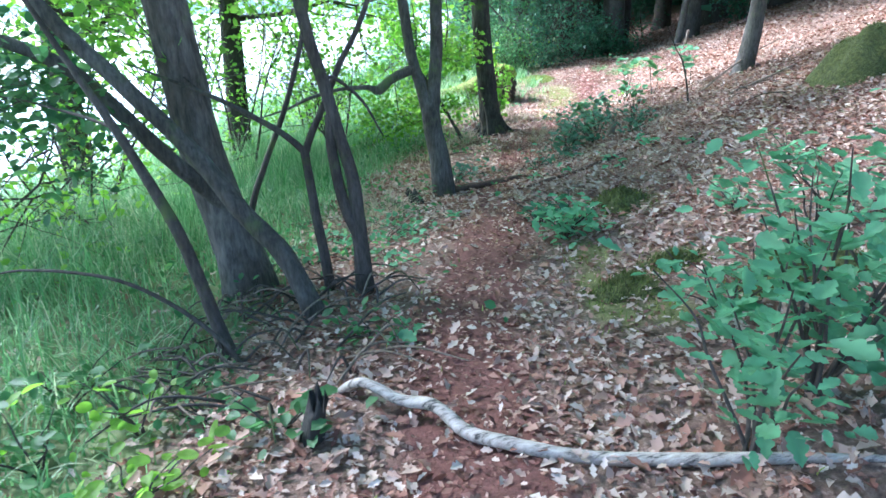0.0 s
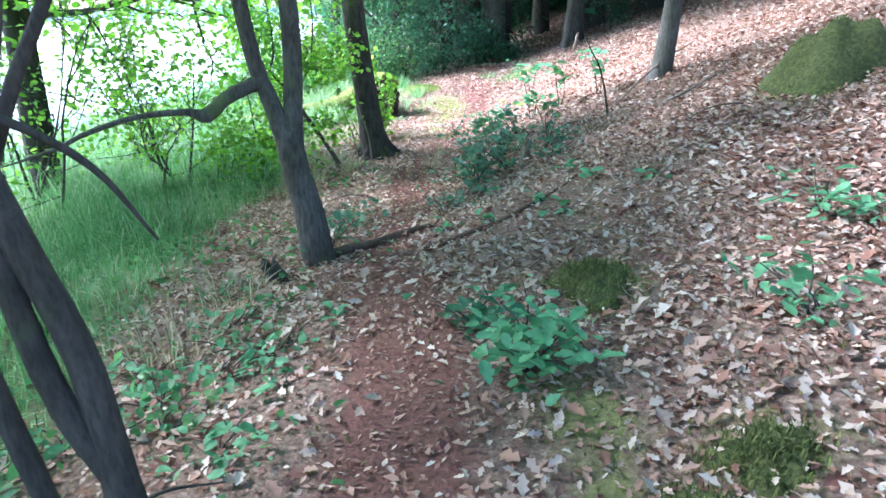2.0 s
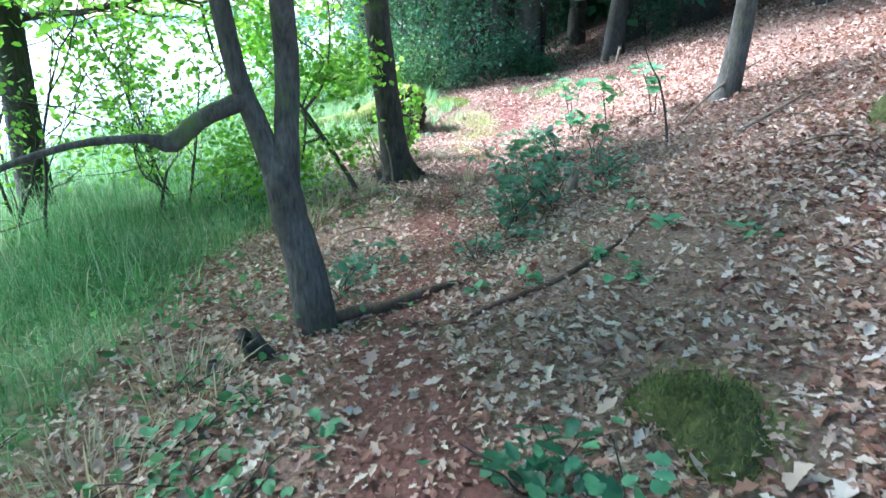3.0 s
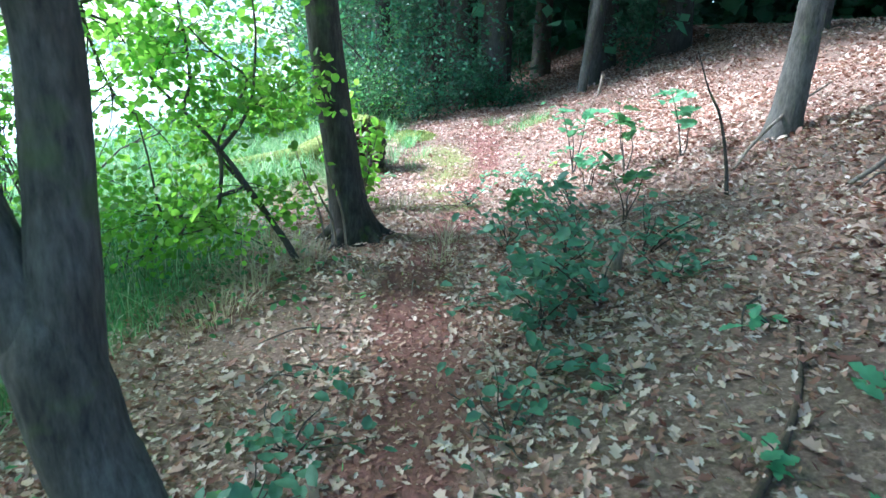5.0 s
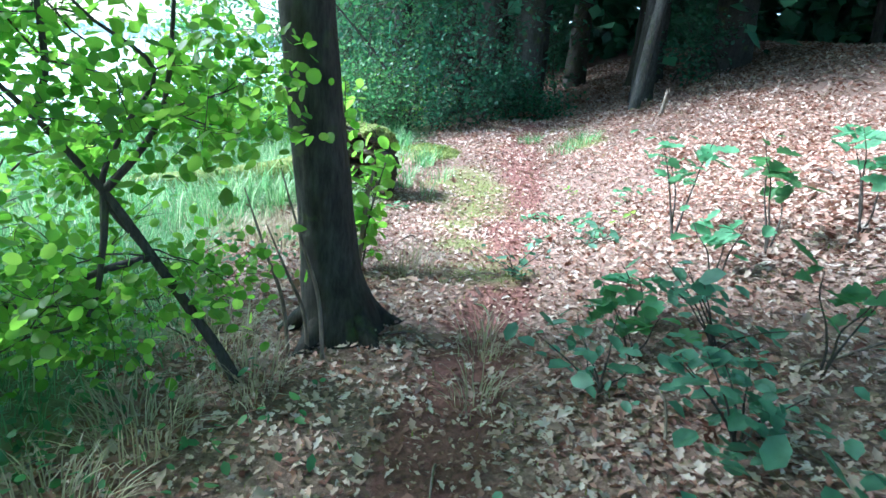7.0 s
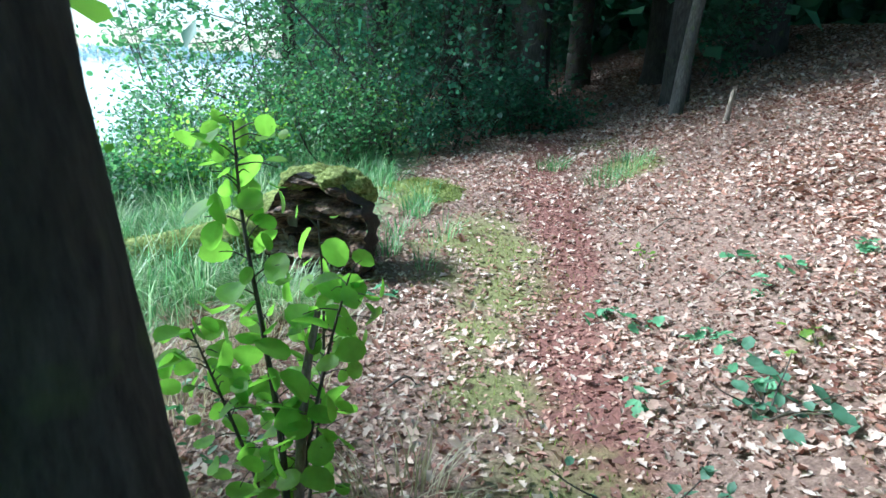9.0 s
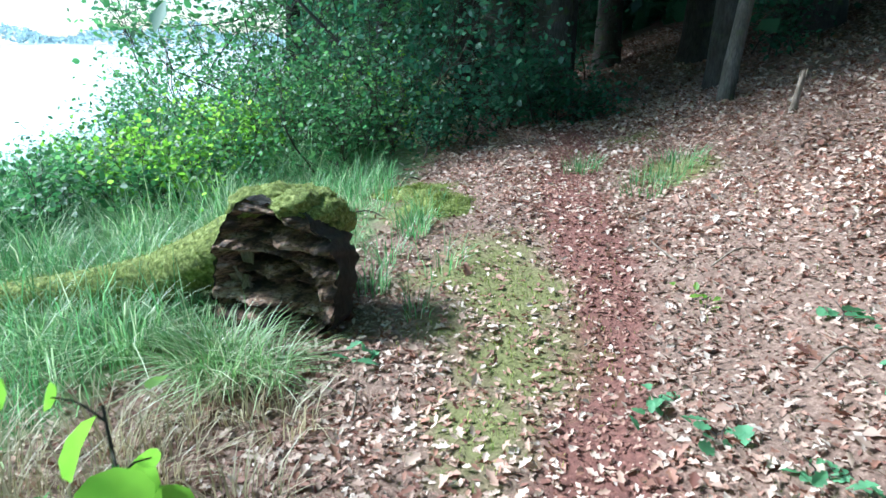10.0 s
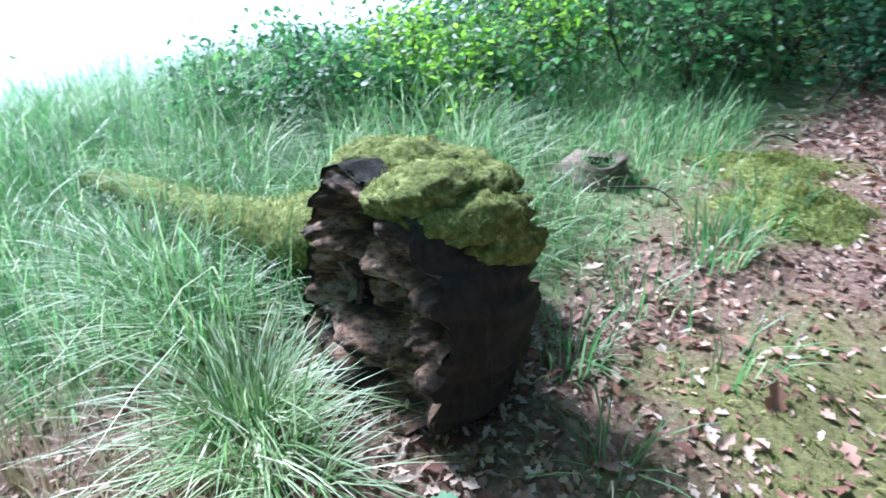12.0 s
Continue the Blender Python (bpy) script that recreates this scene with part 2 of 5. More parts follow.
LITTER = leafy("fallen_leaf", [(0, (0.13, 0.05, 0.035)), (0.2, (0.28, 0.135, 0.09)), (0.45, (0.42, 0.27, 0.205)), (0.8, (0.54, 0.41, 0.33)), (1, (0.60, 0.50, 0.43))], 0.15, 0.7, 1.0)
CRUMB = leafy("broken_leaf", [(0, (0.11, 0.045, 0.033)), (0.45, (0.26, 0.12, 0.088)), (0.8, (0.42, 0.24, 0.18)), (1, (0.56, 0.42, 0.33))], 0.1, 0.75, 1.0)
MOSS = rough_stuff("moss", (0.045, 0.06, 0.012), (0.17, 0.20, 0.04), 34, 0.04, 0.95, (0.44, 0.46, 0.16))
MOSS_DARK = rough_stuff("dark_moss", (0.025, 0.032, 0.008), (0.075, 0.085, 0.02), 30, 0.04, 0.95, (0.15, 0.15, 0.045))
MOSS_BLADE_DARK = leafy("dark_moss_tip", [(0, (0.05, 0.07, 0.015)), (1, (0.16, 0.17, 0.05))], 0.25, 0.8)
MOSS_BLADE = leafy("moss_tip", [(0, (0.10, 0.14, 0.02)), (0.6, (0.22, 0.26, 0.06)), (1, (0.38, 0.38, 0.14))], 0.3, 0.8)


def ground_material():
    m, nt, bsdf, out = material("forest_floor")
    vec = coords(nt)
    fine, mid, wide = noisy(nt, vec, 42, 8, 0.7), noisy(nt, vec, 9, 5), noisy(nt, vec, 1.3, 4)
    litter = ramp(nt, fine, (0.3, (0.075, 0.045, 0.033)), (0.52, (0.23, 0.145, 0.108)), (0.75, (0.46, 0.335, 0.265))).outputs[0]
    soil = ramp(nt, fine, (0.3, (0.095, 0.038, 0.030)), (0.7, (0.265, 0.115, 0.088))).outputs[0]
    mossy = ramp(nt, fine, (0.3, (0.085, 0.085, 0.022)), (0.7, (0.27, 0.255, 0.10))).outputs[0]
    turf = ramp(nt, mid, (0.3, (0.10, 0.12, 0.05)), (0.7, (0.24, 0.28, 0.13))).outputs[0]
    zone = nt.nodes.new("ShaderNodeVertexColor")
    zone.layer_name = "zone"
    sep = nt.nodes.new("ShaderNodeSeparateColor")
    nt.links.new(zone.outputs[0], sep.inputs[0])

    def edge(sock):
        add = nt.nodes.new("ShaderNodeMath")
        add.operation = "MULTIPLY_ADD"
        nt.links.new(mid, add.inputs[0])
        add.inputs[1].default_value = 0.8
        nt.links.new(sock, add.inputs[2])
        return ramp(nt, add.outputs[0], (0.62, (0, 0, 0)), (1.0, (1, 1, 1))).outputs[0]

    col = mixed(nt, edge(sep.outputs[0]), litter, soil)
    col = mixed(nt, edge(sep.outputs[1]), col, mossy)
    col = mixed(nt, edge(sep.outputs[2]), col, turf)
    nt.links.new(col, bsdf.inputs["Base Color"])
    bsdf.inputs["Roughness"].default_value = 0.95
    bumped(nt, bsdf, fine, 0.9, 0.02)
    return m


def soft_blob(x, y, cx, cy, rx, ry):
    return np.clip(1.25 - np.sqrt(((x - cx) / rx) ** 2 + ((y - cy) / ry) ** 2), 0, 1)


MOSS_SPOTS = [(2.56, 16.1, 0.38, 0.45), (2.62, 17.15, 0.40, 0.45), (3.0, 18.0, 0.53, 0.5), (2.65, 18.95, 0.62, 0.45), (2.45, 15.35, 0.35, 0.45), (3.0, 16.8, 0.53, 0.7), (2.7, 17.7, 0.44, 0.4), (3.05, 17.4, 0.50, 0.6), (2.45, 14.5, 0.44, 0.6), (2.75, 19.7, 0.62, 0.4),
              (4.9, 18.85, 0.50, 0.5), (5.3, 20.6, 0.4, 0.6), (2.1, 7.75, 0.28, 0.45), (1.6, 6.05, 0.16, 0.5), (1.85, 5.8, 0.22, 0.25), (1.62, 6.75, 0.22, 0.4), (2.05, 6.4, 0.3, 0.25), (1.58, 6.4, 0.15, 0.3), (4.7, 9.7, 0.5, 0.5)]


def zones(x, y):
    d = x - path_x(y)
    path = np.clip(1.25 - np.abs(x - trail_x(y) - 0.06 * np.sin(1.9 * y)) / np.interp(y, [14, 17, 22], [0.31, 0.33, 0.37]), 0, 1)
    mossy = np.zeros_like(d)
    for s in MOSS_SPOTS:
        mossy = np.maximum(mossy, soft_blob(x, y, *s))
    mossy = mossy * np.clip(0.75 + 0.55 * np.sin(4.3 * x + 1.3 * y) * np.sin(3.7 * y - 1.1 * x), 0.6, 1)
    lim = np.interp(y, [3, 6, 8, 9.5, 11, 12.5, 14, 15, 16.4, 17.2, 18, 20, 24], [-1.0, -1.15, -1.4, -1.5, -2.0, -1.8, -1.5, -2.2, -2.6, -2.2, -1.3, -1.5, -1.8])
    turf = np.clip((lim - d) / 0.5 + 0.4, 0, 1)
    return path * (1 - 0.7 * mossy), mossy * 0.85, turf


# ---- ground, water, far shore ----
def spaced(lo, hi, fine_lo, fine_hi, step, growth=1.22):
    mid = list(np.arange(fine_lo, fine_hi, step))
    up, s = [mid[-1]], step
    while up[-1] < hi:
        s *= growth
        up.append(up[-1] + s)
    dn, s = [mid[0]], step
    while dn[-1] > lo:
        s *= growth
        dn.append(dn[-1] - s)
    return np.array(dn[:0:-1] + mid + up[1:])


gx, gy = spaced(-900, 900, -3, 8, 0.07), spaced(-600, 1200, 2.5, 23, 0.08)
X, Y = np.meshgrid(gx, gy)
Z = height(X, Y)
idx = np.arange(X.size).reshape(X.shape)
quads = np.stack([idx[:-1, :-1], idx[:-1, 1:], idx[1:, 1:], idx[1:, :-1]], -1).reshape(-1, 4)
gme = raw_mesh("ground", np.stack([X, Y, Z], -1).reshape(-1, 3), quads)
attr = gme.color_attributes.new("zone", "FLOAT_COLOR", "POINT")
zz = np.stack([*zones(X, Y), np.ones_like(X)], -1)
attr.data.foreach_set("color", zz.astype(np.float32).ravel())
tagged(part("ground", gme, ground_material()), "forest floor of leaf litter, trodden soil, moss and turf", "ground", kind="structure")

m_water, nt, bsdf, out = material("lake_water")
# Near-white base colour stands in for the bright sky's reflection.
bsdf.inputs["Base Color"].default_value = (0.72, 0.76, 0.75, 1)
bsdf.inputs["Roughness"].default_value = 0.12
bumped(nt, bsdf, noisy(nt, coords(nt), 1.5, 3), 0.08, 0.02)
WATER = -1.3
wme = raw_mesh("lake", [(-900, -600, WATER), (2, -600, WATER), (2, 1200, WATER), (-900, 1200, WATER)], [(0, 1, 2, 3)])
tagged(part("water", wme, m_water), "lake water mirroring the bright sky, whose white is also put into its colour", "water", kind="structure")


def far_woods():
    """Treeline on the far side of the lake; haze is put into its pale leaf colours."""
    lr = np.random.default_rng(31)
    n = 9000
    a = lr.uniform(-1.9, 0.35, n)
    r = lr.uniform(480, 540, n)
    top = 9 + 4 * np.sin(a * 23) + 2.5 * np.sin(a * 61 + 1)
    c = np.stack([r * np.sin(a), r * np.cos(a), WATER + 0.2 + top * lr.uniform(0, 1, n) ** 0.8], 1)
    m = leafy("haze_tinted_woods", [(0, (0.30, 0.40, 0.40)), (1, (0.45, 0.55, 0.53))], 0.3, 0.9, 1.0)
    tagged(part("far_woods", leaf_cloud("far_woods", c, 4.4, 2.0, 3, outline=DIAMOND), m), "line of trees beyond the lake, haze put into its pale leaf colour", "woods", kind="stuff")


far_woods()


# ---- litter, grass ----
def scatter(n, x0, x1, y0, y1, seed):
    lr = np.random.default_rng(seed)
    return lr.uniform(x0, x1, n), lr.uniform(y0, y1, n), lr


def litter():
    x, y, lr = scatter(310000, -1.6, 8.0, 2.8, 23, 1)
    p, m, t = zones(x, y)
    d = x - path_x(y)
    keep = (1 - np.interp(y, [12, 15], [0.85, 0.72]) * p) * np.clip(1 - 1.2 * m, 0.035, 1) * (1 - 0.95 * t)
    keep *= np.where(d < -0.3, 0.75, 1) * np.clip(0.85 + 0.5 * np.sin(1.7 * x + 0.5) * np.sin(1.3 * y + 2), 0, 1)
    keep *= np.clip(1.2 - 0.17 * np.maximum(d - 2, 0), 0.25, 1) * np.where(y > 20, 0.6, 1)
    k = lr.uniform(0, 1, len(x)) < keep * 0.9
    x, y = x[k], y[k]
    c = np.stack([x, y, height(x, y) + 0.004 + 0.035 * lr.uniform(0, 1, len(x)) ** 1.5], 1)
    near = (x - path_x(y) < 2.2) & (y < 19.5)
    for sel, form, size, label in ((near, OAKISH, 0.043, "dry tan and brown fallen leaves lying thick on the ground"), (~near, PLAIN, 0.046, "dry tan fallen leaves lying thick on the bank")):
        mesh = leaf_cloud("leaf_litter", c[sel], size * lr.lognormal(0, 0.27, sel.sum()), 0.36, 2, 0.62, 0.35, 0.45, outline=form)
        tagged(part("leaf_litter", mesh, LITTER), label, "leaves", kind="stuff")
    x, y, lr = scatter(36000, 5.0, 17, 8, 32, 3)
    k = (x > 8.0) | (y > 23)
    x, y = x[k], y[k]
    c = np.stack([x, y, height(x, y) + 0.005 + 0.03 * lr.uniform(0, 1, len(x))], 1)
    tagged(part("wood_litter", leaf_cloud("wood_litter", c, 0.085, 0.4, 6, 0.7, 0.3, 0.4, outline=DIAMOND), LITTER), "brown fallen leaves under the trees of the wood", "leaves", kind="stuff")
    x, y, lr = scatter(150000, -0.6, 6, 2.5, 22, 4)
    p, m, t = zones(x, y)
    k = lr.uniform(0, 1, len(x)) < np.maximum(0.3 + 0.7 * p, 0.7 * m) * (1 - 0.45 * m) * (1 - t)
    x, y = x[k], y[k]
    c = np.stack([x, y, height(x, y) + lr.uniform(0.002, 0.012, len(x))], 1)
    tagged(part("leaf_crumbs", leaf_cloud("leaf_crumbs", c, 0.027 * lr.lognormal(0, 0.3, len(x)), 0.3, 5, 0.6, 0.3, 0.3, outline=DIAMOND), CRUMB), "small reddish broken leaves trodden into the path", "leaves", kind="stuff")


litter()


def meadow():
    x, y, lr = scatter(150000, -9, 2.6, 2.5, 26, 7)
    p, m, t = zones(x, y)
    k = lr.uniform(0, 1, len(x)) < t * np.clip(1.1 + x * 0.07, 0.35, 1)
    x, y = x[k], y[k]
    r = np.stack([x, y, height(x, y) - 0.01], 1)
    d = path_x(y) - x
    L = np.clip(0.12 + 0.16 * (d - 1.0), 0.1, 0.62) * (0.85 + 0.45 * np.sin(2.6 * x + 1 + np.sin(1.7 * y)) * np.sin(2.2 * y + 0.8 * x)) * lr.uniform(0.6, 1.5, len(x))
    tagged(part("meadow_grass", blade_mesh("meadow_grass", r, L, 0.009, 0.8, 8), GRASS), "tall pale green meadow grass sloping to the lake", "grass", kind="stuff")
    x, y, lr = scatter(30000, -22, -3, 3, 60, 9)
    r = np.stack([x, y, height(x, y) - 0.01], 1)
    r = r[r[:, 2] > WATER - 0.4]
    tagged(part("reeds", blade_mesh("reeds", r, 0.75, 0.02, 0.6, 10), GRASS), "pale reeds along the lake shore", "reeds", kind="stuff")
    x, y, lr = scatter(60000, 0.0, 5.8, 3, 22, 11)
    p, m, t = zones(x, y)
    k = lr.uniform(0, 1, len(x)) < np.maximum(m * 1.1, 0.03)
    x, y = x[k], y[k]
    r = np.stack([x, y, height(x, y)], 1)
    tagged(part("moss_tufts", blade_mesh("moss_tufts", r, 0.035, 0.007, 0.6, 12), MOSS_BLADE), "low yellow-green moss and grass on the path", "moss", kind="stuff")
    # ground weeds at the meadow's edge
    x, y, lr = scatter(26000, -4, 1.4, 3, 24, 13)
    d = x - path_x(y)
    k = lr.uniform(0, 1, len(x)) < np.clip(np.exp(-((d + 1.5) / 0.9) ** 2) * (0.35 + 0.6 * np.sin(2.1 * y + x)), 0, 1) * 0.6
    x, y = x[k], y[k]
    c = np.stack([x, y, height(x, y) + lr.uniform(0.02, 0.2, len(x))], 1)
    tagged(part("edge_weeds", leaf_cloud("edge_weeds", c, 0.055, 0.7, 14, 0.7), LEAF_MID), "small leafy weeds along the meadow's edge", "weeds", kind="stuff")


meadow()


# ---- trees ----
def grown(seed, start, direction, length, radius, depth=2, spread=0.6, rise=0.1):
    """Branch lines as (points, radii), and the points that carry leaves."""
    lr = np.random.default_rng(seed)
    lines, tips = [], []

    def grow(p, d, L, r, k):
        pts, n = [p], 5
        for i in range(n):
            d = d + lr.normal(0, 0.16, 3) + np.array([0, 0, rise * 0.3])
            d /= np.linalg.norm(d)
            pts.append(pts[-1] + d * L / n)
        lines.append((pts, np.linspace(r, r * 0.35, n + 1)))
        if k == 0:
            tips.extend(pts[1:])
            return
        tips.extend(pts[3:])
        for i in range(1, n + 1):
            for _ in range(1 if i < n else 2):
                s = d + lr.normal(0, spread, 3)
                s /= np.linalg.norm(s)
                grow(pts[i], s, L * lr.uniform(0.4, 0.65), r * 0.42, k - 1)

    grow(np.array(start, float), np.array(direction, float) / np.linalg.norm(direction), length, radius, depth)
    return lines, tips


def join_tubes(name, lines, mat, parent, sides=6, seed=0, label=""):
    vs, qs, n = [], [], 0
    for i, (p, r) in enumerate(lines):
        v, q = tube_arrays(p, r, min(sides, 4), 0.04, seed + i, 1)
        vs.append(v)
        qs.append(q + n)
        n += len(v)
    ob = part(name, raw_mesh(name, np.concatenate(vs) - np.array(parent.location), np.concatenate(qs)), mat, parent)
    return tagged(ob, label, kind="stuff")


def crown_at(parent, tips, per, spread, size, mat, seed, name="crown", flat=0.6, label="", aspect=0.75, outline=PLAIN):
    lr = np.random.default_rng(seed)
    t = np.array(tips)
    c = np.repeat(t, per, 0) + lr.normal(0, spread, (len(t) * per, 3))
    return part(name, leaf_cloud(name, c - np.array(parent.location), size, flat, seed + 1, aspect, outline=outline), mat, parent, label)


def rooted(pts, sink=0.12):
    p = [tuple(v) for v in pts]
    x, y, _ = p[0]
    p[0] = (x, y, gz(x, y) - sink)
    return p


def tree_forked():
    t = thing("forked_tree", (0.70, 9.27, gz(0.70, 9.27)), "grey forked tree leaning over the meadow at the path's edge", "tree")
    tube("trunk", rooted([(0.72, 9.27, 0), (0.66, 9.27, 0.25), (0.60, 9.27, 0.5), (0.575, 9.27, 0.72), (0.565, 9.27, 0.88)]), [0.125, 0.100, 0.092, 0.088, 0.03], BARK_GREY, t, 14, 0.05, 1)
    tube("stem", [(0.57, 9.27, 0.66), (0.48, 9.28, 0.98), (0.41, 9.28, 1.2), (0.35, 9.29, 1.6), (0.22, 9.3, 2.6), (0.0, 9.5, 4.2), (-0.2, 9.8, 6.0)], [0.07, 0.056, 0.05, 0.047, 0.042, 0.032, 0.012], BARK_GREY, t, 12, 0.05, 2)
    tube("stem", [(0.59, 9.27, 0.62), (0.62, 9.28, 0.98), (0.64, 9.29, 1.3), (0.65, 9.2, 1.8), (0.7, 9.3, 3.0), (0.8, 9.5, 4.6), (0.9, 9.8, 6.5)], [0.072, 0.062, 0.058, 0.055, 0.048, 0.035, 0.012], BARK_GREY, t, 12, 0.05, 3)
    tube("limb", [(0.44, 9.27, 1.10), (0.35, 9.25, 1.07), (0.22, 9.2, 1.01), (0.10, 9.15, 0.92), (0.0, 9.08, 0.955), (-0.26, 9.05, 0.94), (-0.52, 9.0, 0.87), (-0.72, 8.95, 0.78), (-1.0, 8.9, 0.7)],
                [0.055, 0.045, 0.042, 0.046, 0.022, 0.018, 0.016, 0.012, 0.004], BARK_GREY, t, 9, 0.08, 4)
    lines, tips = [], []
    # The last seven limbs and their leaves are added above view to shade the path.
    for s, (p, d, L) in enumerate([((0.0, 9.5, 4.0), (-1, 0, 0.6), 2.6), ((0.2, 9.3, 2.8), (-0.9, 0.3, 0.3), 2.2), ((0.8, 9.5, 4.4), (0.8, 0.4, 0.7), 2.4), ((0.7, 9.3, 3.2), (0.5, 0.8, 0.4), 1.8), ((0.0, 9.6, 5.2), (-0.2, 0.6, 1), 2.0), ((0.85, 9.7, 5.8), (0.2, -0.6, 0.8), 2.0), ((0.7, 9.3, 3.0), (-0.4, 1, 0.1), 2.2), ((0.2, 9.35, 2.8), (-1, 0.6, 0.12), 2.6), ((0.2, 9.35, 2.9), (-0.9, 0.5, 0.2), 2.4), ((0.8, 9.5, 4.2), (0.0, 1, 0), 2.4), ((0.0, 9.5, 4.2), (-1, 0.2, 0), 2.6), ((0.2, 9.35, 2.7), (-1, -0.1, 0.1), 2.4), ((0.1, 9.4, 3.4), (-1, 0.9, 0.0), 2.2)]):
        l, k = grown(40 + s, p, d, L, 0.025, 2, 0.6)
        lines += l
        tips += k
    join_tubes("twig", lines, BARK_TWIG, t, 5)
    crown_at(t, tips, 8, 0.22, 0.085, LEAF_LIME, 50)


def tree_dark():
    t = thing("tall_tree", (1.40, 13.6, gz(1.40, 13.6)), "tall straight tree with dark furrowed bark beside the path", "tree")
    tube("trunk", rooted([(1.42, 13.6, 0), (1.38, 13.6, -0.22), (1.33, 13.6, 0.05), (1.29, 13.6, 0.45), (1.23, 13.6, 0.97), (1.17, 13.6, 1.6), (1.08, 13.6, 3.0), (1.0, 13.6, 6.0), (1.0, 13.7, 10)]),
         [0.27, 0.215, 0.165, 0.15, 0.145, 0.14, 0.13, 0.10, 0.04], BARK_DARK, t, 22, 0.05, 5)
    for i, a in enumerate((0.2, 1.7, 2.9, 4.0, 5.3)):
        x, y = 1.40 + 0.42 * math.cos(a), 13.6 + 0.42 * math.sin(a)
        tube("root", [(1.40 + 0.08 * math.cos(a), 13.6 + 0.08 * math.sin(a), gz(1.4, 13.6) + 0.2), (1.40 + 0.25 * math.cos(a), 13.6 + 0.25 * math.sin(a), gz(1.4, 13.6) + 0.04), (x, y, gz(x, y) - 0.04)], [0.08, 0.055, 0.015], BARK_DARK, t, 8, 0.08, i)
    lines, tips = [], []
    # The last three long limbs are added overhead to cast shade on the path.
    for s, (p, d, L) in enumerate([((1.2, 13.55, 2.15), (0.1, -0.8, 0.0), 0.8), ((1.15, 13.6, 2.2), (-0.9, -0.3, 0.1), 1.6), ((1.1, 13.6, 2.9), (-1, 0.3, 0.4), 2.6), ((1.0, 13.6, 4.2), (-0.8, -0.6, 0.5), 2.6), ((1.0, 13.6, 5.0), (0.9, -0.5, 0.5), 2.4), ((1.0, 13.6, 6.5), (-0.5, 0.8, 0.5), 2.6), ((1.0, 13.6, 7.5), (0.6, 0.5, 0.6), 2.2), ((1, 13.7, 9), (-.3, -.4, .8), 2), ((1.0, 13.6, 4.4), (-1, -0.1, 0.3), 4.2), ((1.0, 13.6, 5.2), (-1, -0.5, 0.3), 3.8), ((1.05, 13.6, 3.8), (-1, 0.35, 0.35), 3.6)]):
        l, k = grown(60 + s, p, d, L, 0.022, 2, 0.6)
        lines += l
        tips += k
    join_tubes("twig", lines, BARK_TWIG, t, 5)
    crown_at(t, tips, 7, 0.2, 0.09, LEAF_LIME, 70)
    # thin dead suckers at its foot
    for i, (p, h) in enumerate([((1.30, 13.25), 1.0), ((1.22, 13.35), 0.7), ((1.12, 13.3), 0.9)]):
        g0 = gz(*p)
        tube("sucker", [(p[0], p[1], g0 - 0.03), (p[0] - 0.03, p[1], g0 + 0.35 * h), (p[0] - 0.12, p[1] + 0.03, g0 + 0.65 * h), (p[0] - 0.22, p[1] + 0.05, g0 + h)], [0.014, 0.011, 0.008, 0.003], DEAD, t, 6, 0.05, i)


def tree_bank():
    t = thing("bank_tree", (5.02, 12.8, gz(5.02, 12.8)), "slim grey tree standing on the leafy bank", "tree")
    tube("trunk", rooted([(5.0, 12.8, 0), (5.02, 12.8, 0.85), (5.06, 12.8, 1.3), (5.08, 12.8, 1.9), (5.12, 12.8, 4), (5.15, 12.9, 7.5)]), [0.20, 0.135, 0.115, 0.105, 0.08, 0.03], BARK_GREY, t, 14, 0.05, 9)
    lines, tips = grown(80, (5.12, 12.8, 3.6), (-0.3, -0.4, 1), 3.0, 0.03, 2, 0.8)
    l2, t2 = grown(81, (5.12, 12.8, 5), (0.6, 0.4, 0.7), 3.0, 0.03, 2, 0.8)
    # Two more limbs, added high out of view to shade the ridge behind.
    l3, t3 = grown(82, (5.13, 12.85, 5.8), (-0.6, 0.8, 0.1), 2.8, 0.03, 2, 0.8)
    l4, t4 = grown(85, (5.13, 12.85, 6.0), (0.1, 1, 0.1), 3.2, 0.03, 2, 0.8)
    for l in (lines, l2, l3, l4):
        join_tubes("twig", l, BARK_TWIG, t, 5)
    crown_at(t, tips + t2 + t3 + t4, 8, 0.22, 0.13, LEAF_MID, 83)


